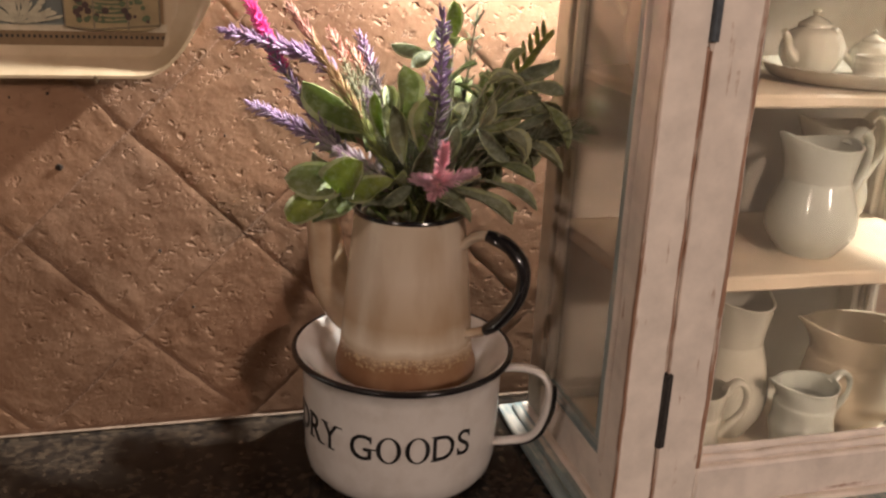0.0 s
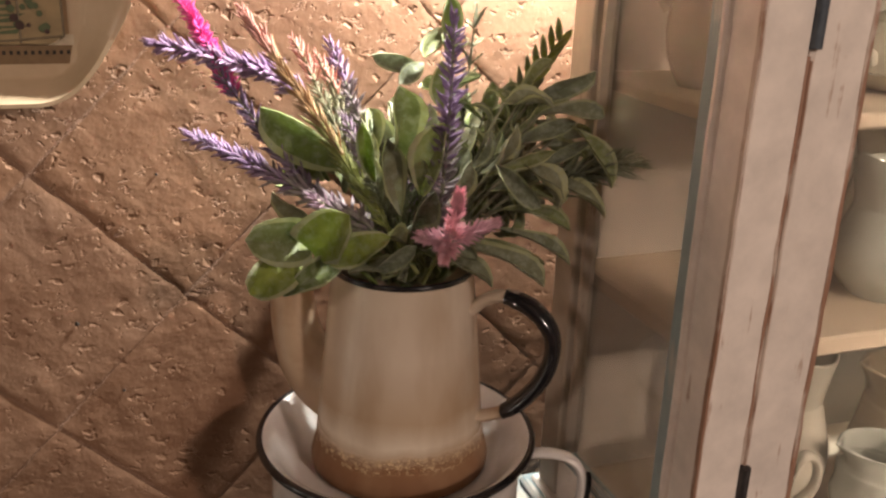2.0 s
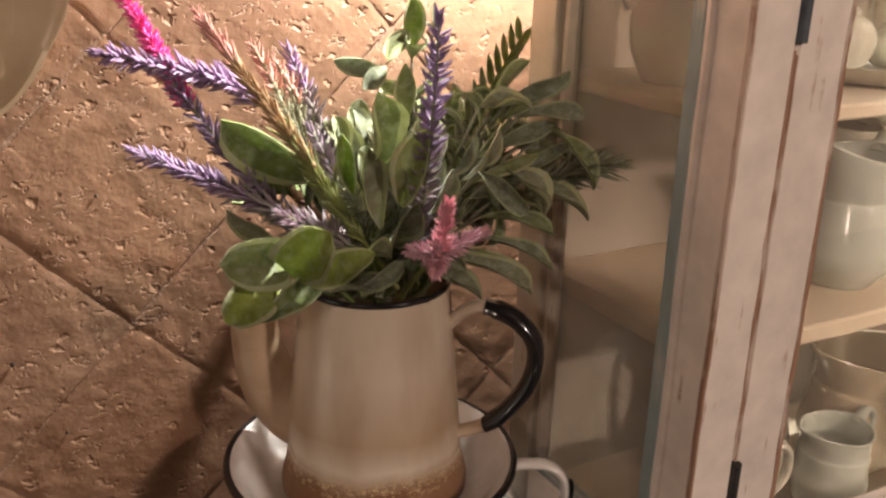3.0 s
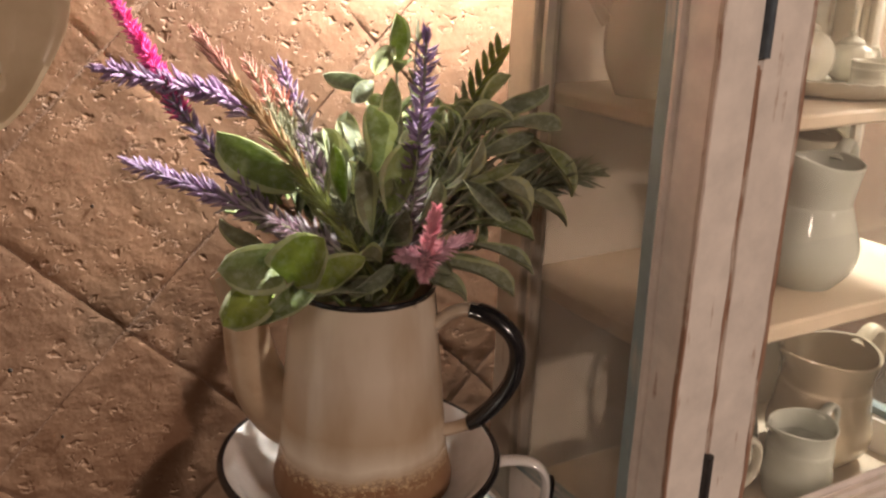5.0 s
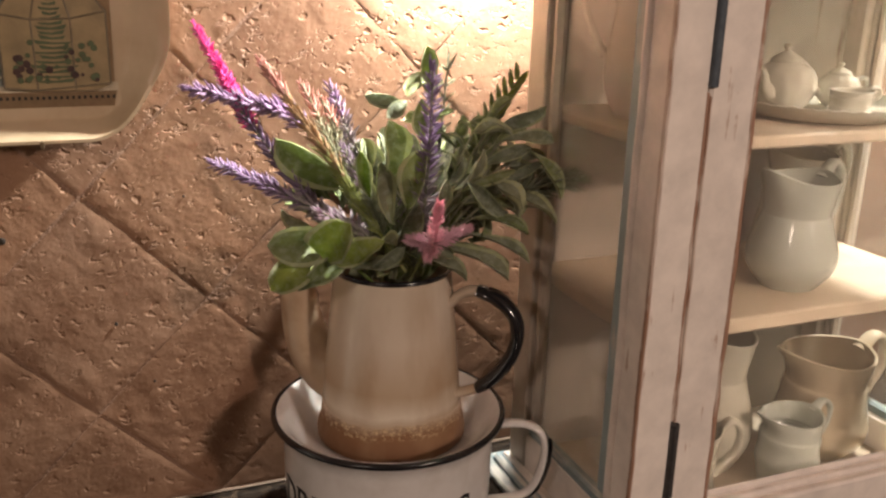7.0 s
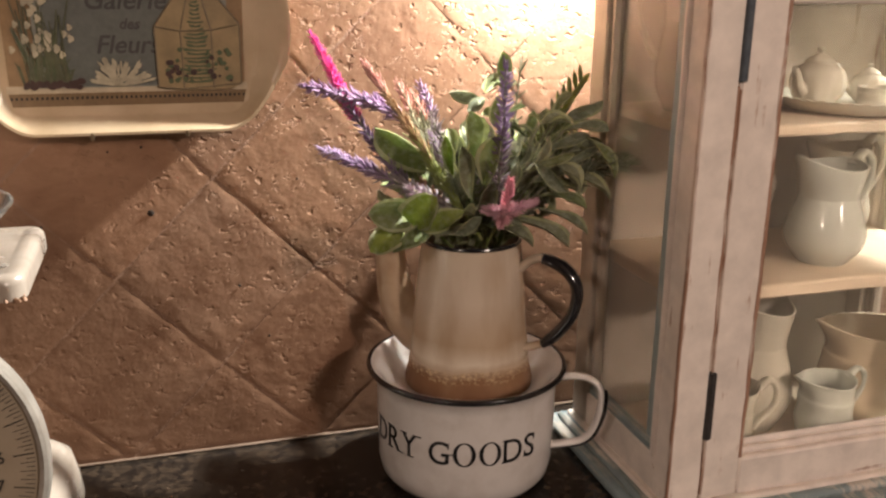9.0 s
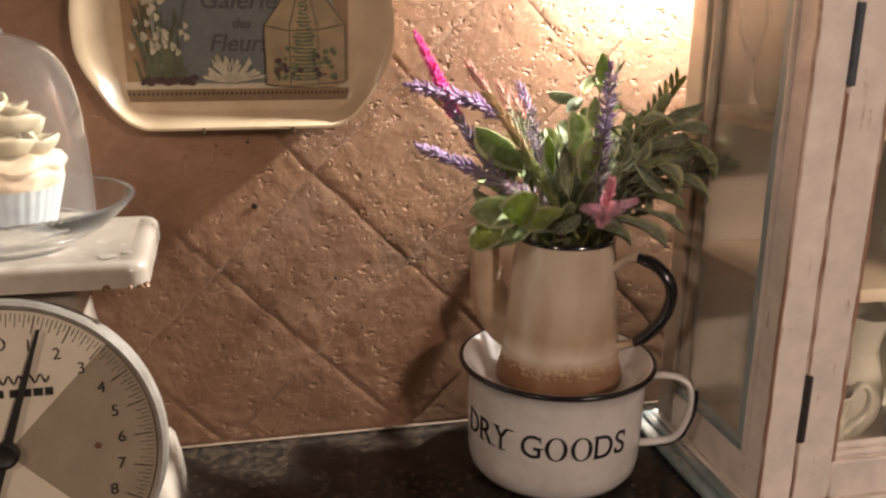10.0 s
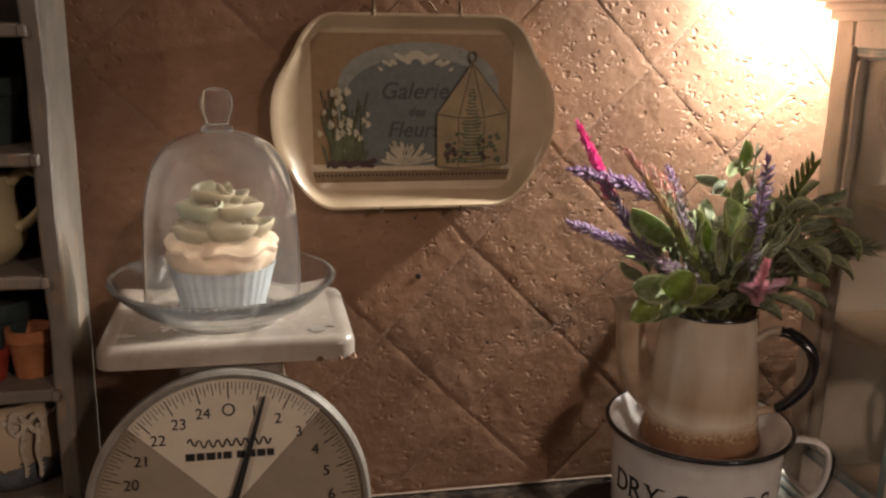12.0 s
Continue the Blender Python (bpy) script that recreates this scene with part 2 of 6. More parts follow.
SIDE_PANE = make_glass("hazed_side_glass", (0.92, 0.89, 0.85), 0.0, 1.36, 0.90)
IRON = make_speckled("dark_hinge_iron", (0.020, 0.018, 0.018), (0.055, 0.05, 0.05), 200, 0.5)
BLUE_IRON = make_speckled("blue_grey_hinge_iron", (0.05, 0.065, 0.085), (0.10, 0.125, 0.15), 200, 0.5)
CHINA = make_ceramic("white_ironstone", (0.52, 0.485, 0.40))
CHINA_BLUE = make_ceramic("pale_blue_white_china", (0.50, 0.515, 0.45))
CHINA_CREAM = make_ceramic("cream_stoneware", (0.55, 0.45, 0.32), 0.2)
DIAL_CREAM = make_speckled("dial_cream", (0.62, 0.55, 0.43), (0.70, 0.63, 0.50), 50, 0.5, 0.02)
DIAL_TAUPE = make_speckled("dial_taupe", (0.27, 0.22, 0.155), (0.32, 0.265, 0.19), 50, 0.5, 0.02)
INK = mat("dial_black", (0.015, 0.014, 0.013), 0.45)
BROWN_DOT = mat("brass_rivet", (0.16, 0.08, 0.04), 0.5, 0.3)
RIM_METAL = make_speckled("aged_grey_rim", (0.34, 0.31, 0.27), (0.50, 0.47, 0.42), 90, 0.35)
RIM_METAL.node_tree.nodes["Principled BSDF"].inputs["Metallic"].default_value = 0.5
ROOM_PAINT = make_speckled("warm_room_paint", (0.42, 0.34, 0.27), (0.48, 0.39, 0.31), 6, 0.8, 0.05)
UNDER_WOOD = make_speckled("upper_cabinet_cream", (0.50, 0.42, 0.33), (0.58, 0.50, 0.40), 12, 0.6, 0.05)
FLOOR_WOOD = make_speckled("brown_floor", (0.10, 0.06, 0.035), (0.18, 0.11, 0.07), 14, 0.5, 0.1)


# ---- mesh helpers ----
def obj(name, bm, material, parent=None, label="", smooth=True, bevel=None):
    me = bpy.data.meshes.new(name)
    bmesh.ops.recalc_face_normals(bm, faces=bm.faces[:])
    bm.to_mesh(me)
    bm.free()
    for k in (material if isinstance(material, (list, tuple)) else [material]):
        me.materials.append(k)
    if smooth:
        me.shade_smooth()
        me.set_sharp_from_angle(angle=radians(38))
    ob = new(name, me)
    ob.parent = parent
    if label:
        ob["label"] = label
    return ob


def part(name, bm, material, parent, label="", smooth=True):
    return obj(name, bm, material, parent, label, smooth)


def thing(name, label, category, group="", at=(0, 0, 0)):
    ob = new(name)
    ob.empty_display_size = 0.02
    ob.location = at
    return tagged(ob, label, category, group)


def box(x0, x1, y0, y1, z0, z1, bevel=0.0008, seg=2):
    bm = bmesh.new()
    bmesh.ops.create_cube(bm, size=1)
    for v in bm.verts:
        v.co = Vector(((x0 + x1) / 2 + v.co.x * (x1 - x0), (y0 + y1) / 2 + v.co.y * (y1 - y0), (z0 + z1) / 2 + v.co.z * (z1 - z0)))
    if bevel:
        bmesh.ops.bevel(bm, geom=bm.edges[:], offset=bevel, segments=seg, affect="EDGES", profile=0.6)
    return bm


def wavy(bm, amount=0.0004, scale=60):
    """Uneven, hand-worn surface."""
    for v in bm.verts:
        v.co += Vector(noise.noise_vector(v.co * scale)) * amount
    return bm


def cut_long(bm, size):
    """Splits long edges so that a board can be made uneven."""
    for _ in range(6):
        long_edges = [e for e in bm.edges if e.calc_length() > size]
        if not long_edges:
            break
        bmesh.ops.subdivide_edges(bm, edges=long_edges, cuts=1)
    return bm


def board(x0, x1, y0, y1, z0, z1, bevel=0.0012, size=0.02, amount=0.0005):
    return wavy(cut_long(box(x0, x1, y0, y1, z0, z1, bevel, 1), size), amount, 55)


def lathe(profile, seg=64, cx=0.0, cy=0.0, close=False):
    """Turns (radius, height) pairs about the z axis."""
    bm = bmesh.new()
    rings = []
    for r, z in profile:
        if r < 1e-6:
            rings.append([bm.verts.new((cx, cy, z))])
        else:
            rings.append([bm.verts.new((cx + r * math.cos(2 * math.pi * k / seg), cy + r * math.sin(2 * math.pi * k / seg), z)) for k in range(seg)])
    pairs = list(zip(rings, rings[1:])) + ([(rings[-1], rings[0])] if close else [])
    for a, b in pairs:
        for k in range(seg):
            q = (k + 1) % seg
            if len(a) == 1 and len(b) > 1:
                bm.faces.new((a[0], b[q], b[k]))
            elif len(b) == 1 and len(a) > 1:
                bm.faces.new((a[k], a[q], b[0]))
            elif len(a) > 1:
                bm.faces.new((a[k], a[q], b[q], b[k]))
    return bm


def smooth_profile(points, n=5):
    """A rounder line through the given profile points."""
    out = []
    p = [points[0]] + list(points) + [points[-1]]
    for i in range(1, len(p) - 2):
        for k in range(n):
            t = k / n
            out.append(tuple(0.5 * (2 * p[i][a] + (p[i + 1][a] - p[i - 1][a]) * t + (2 * p[i - 1][a] - 5 * p[i][a] + 4 * p[i + 1][a] - p[i + 2][a]) * t * t
                                    + (3 * p[i][a] - p[i - 1][a] - 3 * p[i + 1][a] + p[i + 2][a]) * t ** 3) for a in range(len(p[i]))))
    out.append(tuple(points[-1]))
    return out


def tube(points, radii, seg=12, bm=None, flat=1.0, caps=True):
    """A round (or flattened) rod along points."""
    bm = bm or bmesh.new()
    pts = [Vector(p) for p in points]
    radii = radii if hasattr(radii, "__len__") else [radii] * len(pts)
    side = None
    rings = []
    for i, p in enumerate(pts):
        d = (pts[min(i + 1, len(pts) - 1)] - pts[max(i - 1, 0)]).normalized()
        if side is None:
            side = d.cross(Vector((0, 0, 1)) if abs(d.z) < 0.9 else Vector((0, 1, 0))).normalized()
        side = (side - d * side.dot(d)).normalized()
        up = d.cross(side)
        rings.append([bm.verts.new(p + (side * math.cos(2 * math.pi * k / seg) * flat + up * math.sin(2 * math.pi * k / seg)) * radii[i]) for k in range(seg)])
    for a, b in zip(rings, rings[1:]):
        for k in range(seg):
            bm.faces.new((a[k], a[(k + 1) % seg], b[(k + 1) % seg], b[k]))
    if caps:
        bm.faces.new(rings[0][::-1])
        bm.faces.new(rings[-1])
    return bm


def merge(*bms):
    out = bms[0]
    for b in bms[1:]:
        me = bpy.data.meshes.new("tmp")
        b.to_mesh(me)
        b.free()
        out.from_mesh(me)
        bpy.data.meshes.remove(me)
    return out


def lettering(text, size, extrude=0.0002, spacing=1.0, shear=0.0, bold=0.0):
    """A bmesh of the text in the built-in font, centred, lying in x and y."""
    c = bpy.data.curves.new("text", "FONT")
    c.body, c.size, c.extrude, c.space_character, c.shear = text, size, extrude, spacing, shear
    c.offset = bold
    c.align_x, c.align_y, c.resolution_u = "CENTER", "CENTER", 4
    o = bpy.data.objects.new("text", c)
    scene.collection.objects.link(o)
    bpy.context.view_layer.update()
    me = bpy.data.meshes.new_from_object(o.evaluated_get(bpy.context.evaluated_depsgraph_get()))
    bpy.data.objects.remove(o)
    bpy.data.curves.remove(c)
    bm = bmesh.new()
    bm.from_mesh(me)
    bpy.data.meshes.remove(me)
    return bm


LIMIT, WALL = 0.2215, 0.6075
LEAF_EDGE = make_leaf("pale_velvet_leaf_edge", (0.27, 0.29, 0.16), (0.46, 0.48, 0.30), 0.5)


def leaf(parent, base, way, up, length, width, m, curl=0.3, cup=0.3, wave=0.1, seed=0, round_tip=0.5, thick=0.0007, edged=True):
    """One leaf with midrib fold, curl and thickness."""
    way, up = Vector(way).normalized(), Vector(up)
    up = (up - way * up.dot(way)).normalized()
    rnd = random.Random(seed)
    n, c = 9, 6
    bm = bmesh.new()
    top, bot = [], []
    p, d, u = Vector(base), way.copy(), up.copy()
    ph = rnd.uniform(0, 6)
    velvety = 0.6 < round_tip < 0.95
    twist = rnd.uniform(-1.0, 1.0) if velvety else 0.0
    roll = rnd.uniform(0.2, 0.9) if velvety else 0.0
    for i in range(n + 1):
        t = i / n
        prof = (math.sin(math.pi * min(1, t ** (1.35 if 0.6 < round_tip < 0.95 else 0.62 + 0.35 * round_tip))) ** (0.75 - 0.2 * round_tip)) if 0 < t < 1 else 0.0
        prof = max(prof, 0.10 * (1 - t) if t < 0.5 else 0.02)
        side = d.cross(u).normalized()
        rt, rb = [], []
        for j in range(c + 1):
            s = (-1, -0.80, -0.42, 0, 0.42, 0.80, 1)[j]
            w = s * width / 2 * prof
            lift = cup * abs(s) ** 1.6 * width / 2 * prof + wave * width * prof * math.sin(7 * t + ph + 2 * s) * abs(s)
            if velvety and abs(s) > 0.7:
                lift += roll * 0.22 * width * prof * (abs(s) - 0.7) / 0.3 * (1 if s * twist > 0 else 0.4)
                w *= 1 - 0.12 * roll
            q = p + side * w + u * lift
            q.x = min(q.x, LIMIT) if q.y > 0.40 else q.x
            q.y = min(q.y, WALL - 0.002)
            rt.append(bm.verts.new(q))
            q2 = q - u * thick
            q2.x = min(q2.x, LIMIT)
            rb.append(bm.verts.new(q2))
        top.append(rt)
        bot.append(rb)
        turn = Matrix.Rotation(-curl / n * (0.4 + 1.2 * t), 3, side)
        turn = Matrix.Rotation(twist / n, 3, d) @ turn
        d, u = turn @ d, turn @ u
        p = p + d * length / n
    for g, flip in ((top, False), (bot, True)):
        for a, b in zip(g, g[1:]):
            for j in range(c):
                f = (a[j], a[j + 1], b[j + 1], b[j])
                f = bm.faces.new(f[::-1] if flip else f)
                f.material_index = 1 if edged and j in (0, c - 1) else 0
    for i in range(n):
        bm.faces.new((top[i][0], top[i + 1][0], bot[i + 1][0], bot[i][0]))
        bm.faces.new((top[i][c], bot[i][c], bot[i + 1][c], top[i + 1][c]))
    return part("leaf", bm, [m, LEAF_EDGE] if edged else m, parent)


# ---- the room ----
wall_north = tagged(obj("wall_north", box(-1.4, 1.6, WALL + 0.00035, WALL + 0.12, -0.9, 1.5, 0), GROUT), "tan sanded grout and wall behind the travertine tiles", "wall", kind="structure")
tagged(obj("wall_south", box(-1.4, 1.6, -2.6, -2.5, -0.9, 1.5, 0), ROOM_PAINT), "plain warm painted kitchen wall", "wall", kind="structure")
tagged(obj("wall_east", box(1.6, 1.7, -2.6, WALL + 0.12, -0.9, 1.5, 0), ROOM_PAINT), "plain warm painted kitchen wall", "wall", kind="structure")
tagged(obj("wall_west", box(-1.5, -1.4, -2.6, WALL + 0.12, -0.9, 1.5, 0), ROOM_PAINT), "plain warm painted kitchen wall", "wall", kind="structure")
tagged(obj("ceiling", box(-1.5, 1.7, -2.6, WALL + 0.12, 1.5, 1.6, 0), ROOM_PAINT), "plain painted kitchen ceiling", "ceiling", kind="structure")
tagged(obj("floor", box(-1.5, 1.7, -2.6, WALL + 0.12, -1.0, -0.9, 0), FLOOR_WOOD), "brown kitchen floor", "floor", kind="structure")
tagged(obj("countertop", box(-1.4, 1.6, 0.0, WALL + 0.003, -0.03, 0.0, 0.003), GRANITE), "polished dark brown granite countertop with light flecks", "countertop", kind="structure")
tagged(obj("base_cabinet", box(-1.4, 1.6, 0.03, WALL, -0.9, -0.0305, 0.002), UNDER_WOOD), "plain base cabinet under the granite countertop", "cabinet", kind="structure")
bm = wavy(cut_long(box(-1.3, 1.5, WALL - 0.0015, WALL + 0.0035, 0.0003, 0.0022, 0.0008, 1), 0.02), 0.0006, 90)
tagged(obj("caulk_joint", bm, make_speckled("tan_caulk", (0.11, 0.072, 0.048), (0.18, 0.12, 0.082), 80, 0.7)), "pale caulk line between granite counter and tile", "trim", kind="structure")


# ---- dry goods mug ----
MX, MY = 0.1215, 0.5290


def build_mug():
    t = thing("enamel_mug", "white enamel mug with black rim and lettering, on the counter", "mug", at=(MX, MY, 0))
    prof = [(0, 0.0006), (0.048, 0.0006), (0.0525, 0.001), (0.0575, 0.0035), (0.0615, 0.009), (0.0634, 0.018), (0.0642, 0.045), (0.0646, 0.074), (0.0655, 0.080),
            (0.0685, 0.0835), (0.0700, 0.0860), (0.0698, 0.0882), (0.0680, 0.0884), (0.0655, 0.0868), (0.0620, 0.0825), (0.0575, 0.0765), (0.0535, 0.0728), (0.0505, 0.0712), (0, 0.0706)]
    part("bowl", lathe(prof, 96), ENAMEL, t)
    ring = [(0.0698 + 0.0021 * math.cos(a), 0.0868 + 0.0021 * math.sin(a)) for a in [2 * math.pi * k / 10 for k in range(10)]]
    part("rim", lathe(ring, 96, close=True), BLACK_ENAMEL, t, "glossy black enamel rim")
    az = radians(-27)
    d = Vector((math.cos(az), math.sin(az), 0))
    line = smooth_profile([(0.0635, 0.0795), (0.077, 0.0820), (0.0890, 0.0805), (0.0962, 0.0730), (0.0968, 0.058), (0.0925, 0.0420), (0.0855, 0.0330), (0.074, 0.0290), (0.0630, 0.0265)], 6)
    part("handle", tube([d * r + Vector((0, 0, z)) for r, z in line], 0.0024, 14, flat=1.7), ENAMEL, t, "looped white enamel strap handle")
    edge = [d * (r + 0.0020) + Vector((0, 0, z - 0.0012)) for r, z in line[18:43]]
    part("handle_edge", wavy(tube(edge, 0.0014, 8, flat=2.4), 0.0006, 160), BLACK_ENAMEL, t, "black worn edge on the handle")
    # serif capitals round the side: from the D at the far side to the S near the handle
    h = 0.0170
    word = [("D", 0.95), ("R", 0.86), ("Y", 0.84), (" ", 0.42), ("G", 0.93), ("O", 1.0), ("O", 1.0), ("D", 0.95), ("S", 0.66)]
    serifs = {"D": ((-0.06, 0.26, 0.0), (-0.06, 0.26, 1.0)), "R": ((-0.06, 0.26, 0.0), (-0.06, 0.22, 1.0), (0.62, 0.92, 0.0)), "Y": ((-0.08, 0.26, 1.0), (0.60, 0.92, 1.0), (0.27, 0.57, 0.0)), "G": ((0.58, 0.94, 0.44),), "S": (), "O": ()}
    total, run = sum(w for _, w in word), 0.0
    for ch, w in word:
        if ch == " ":
            run += w
            continue
        if ch == "O":
            bm = bmesh.new()
            loops = [[bm.verts.new((0.46 * h + a * h * math.cos(q), 0.5 * h + b * h * math.sin(q), z)) for q in [2 * math.pi * k / 36 for k in range(36)]] for a, b, z in ((0.43, 0.52, 0.0), (0.43, 0.52, 0.0004), (0.285, 0.475, 0.0004), (0.285, 0.475, 0.0))]
            for u, v in zip(loops, loops[1:]):
                for k in range(36):
                    bm.faces.new((u[k], u[(k + 1) % 36], v[(k + 1) % 36], v[k]))
        else:
            bm = lettering(ch, h * 1.42, 0.0002)
            lo = Vector([min(v.co[k] for v in bm.verts) for k in range(3)])
            hi = Vector([max(v.co[k] for v in bm.verts) for k in range(3)])
            wide = (w - 0.14) * h
            for v in bm.verts:
                v.co = Vector(((v.co.x - lo.x) / (hi.x - lo.x) * wide, (v.co.y - lo.y) / (hi.y - lo.y) * h, v.co.z - lo.z))
            for x0, x1, y0 in serifs[ch]:
                y0 = min(y0, 0.955) * h
                bm = merge(bm, box(x0 * h, x1 * h, y0, y0 + 0.045 * h, 0.00005, 0.00042, 0))
            if ch in "SG":
                bm = merge(bm, box(wide - 0.05 * h, wide, 0.70 * h, 0.96 * h, 0.00005, 0.00042, 0))
            if ch == "S":
                bm = merge(bm, box(0, 0.05 * h, 0.04 * h, 0.30 * h, 0.00005, 0.00042, 0))
        for _ in range(3):
            bmesh.ops.subdivide_edges(bm, edges=[e for e in bm.edges if abs(e.verts[0].co.x - e.verts[1].co.x) > 0.002], cuts=1)
        for v in bm.verts:
            a = radians(241) + ((v.co.x / h + run) / total - 0.5) * radians(119)
            r = 0.06445 + v.co.z
            v.co = Vector((math.cos(a) * r, math.sin(a) * r, 0.0380 + v.co.y))
        part("letter", bm, LETTER, t, "black serif capital", smooth=False)
        run += w
    return t


build_mug()


# ---- cream pitcher ----
def build_pitcher():
    t = thing("enamel_pitcher", "aged cream enamel coffee pot with rusty base standing in the mug", "pitcher", at=(0.124, 0.531, 0.0712))
    t.scale = (1, 1, 1.03)
    prof = [(0, 0), (0.0440, 0), (0.0458, 0.0015), (0.0460, 0.0045), (0.0448, 0.0095), (0.0437, 0.0125), (0.0430, 0.018), (0.0418, 0.030), (0.0395, 0.055), (0.0370, 0.080), (0.0350, 0.0985),
            (0.0346, 0.1040), (0.0337, 0.1040), (0.0340, 0.0985), (0.0362, 0.078), (0.038, 0.05), (0.038, 0.04), (0, 0.04)]
    part("body", lathe(prof, 80), PITCHER, t)
    ring = [(0.0343 + 0.0012 * math.cos(a), 0.1042 + 0.0014 * math.sin(a)) for a in [2 * math.pi * k / 8 for k in range(8)]]
    part("rim", lathe(ring, 72, close=True), BLACK_ENAMEL, t, "thin black enamel rim")
    az = radians(-37)
    d = Vector((math.cos(az), math.sin(az), 0))
    line = smooth_profile([(0.0360, 0.086), (0.0430, 0.0925), (0.0520, 0.0950), (0.0640, 0.0915), (0.0735, 0.083), (0.0765, 0.072), (0.0735, 0.058), (0.0650, 0.045), (0.0560, 0.0365), (0.0480, 0.0325), (0.0405, 0.0300)], 5)
    pts = [d * r + Vector((0, 0, z)) for r, z in line]
    h = part("handle", tube(pts[:12], 0.0030, 12, flat=1.7), PITCHER, t, "curved cream strap handle")
    part("grip", tube(pts[10:42], [0.0036] * 2 + [0.0041] * 28 + [0.0036] * 2, 14, flat=1.6), BLACK_ENAMEL, h, "glossy black enamel grip")
    part("handle_foot", tube(pts[40:], 0.0028, 12, flat=1.7), PITCHER, h)
    az = radians(144)
    d = Vector((math.cos(az), math.sin(az), 0))
    line = smooth_profile([(0.028, 0.028, 0.0165), (0.041, 0.034, 0.0160), (0.0515, 0.045, 0.0145), (0.0575, 0.062, 0.0126), (0.0600, 0.080, 0.0112), (0.0625, 0.094, 0.0102), (0.0680, 0.106, 0.0096)], 5)
    part("spout", tube([d * r + Vector((0, 0, z)) for r, z, _ in line], [w for _, _, w in line], 18), SPOUT, t, "tapered cream enamel spout, coloured darker for shade")
    part("rim_drip", tube([(0.0305, -0.0158, 0.1035), (0.0312, -0.0163, 0.095), (0.0321, -0.017, 0.086)], 0.0005, 6), BLACK_ENAMEL, t, "thin black chip line")
    return t


build_pitcher()


# ---- display cabinet ----
CX0, CX1, CY0, CY1 = 0.226, 0.490, 0.4185, 0.567
CT = 0.392


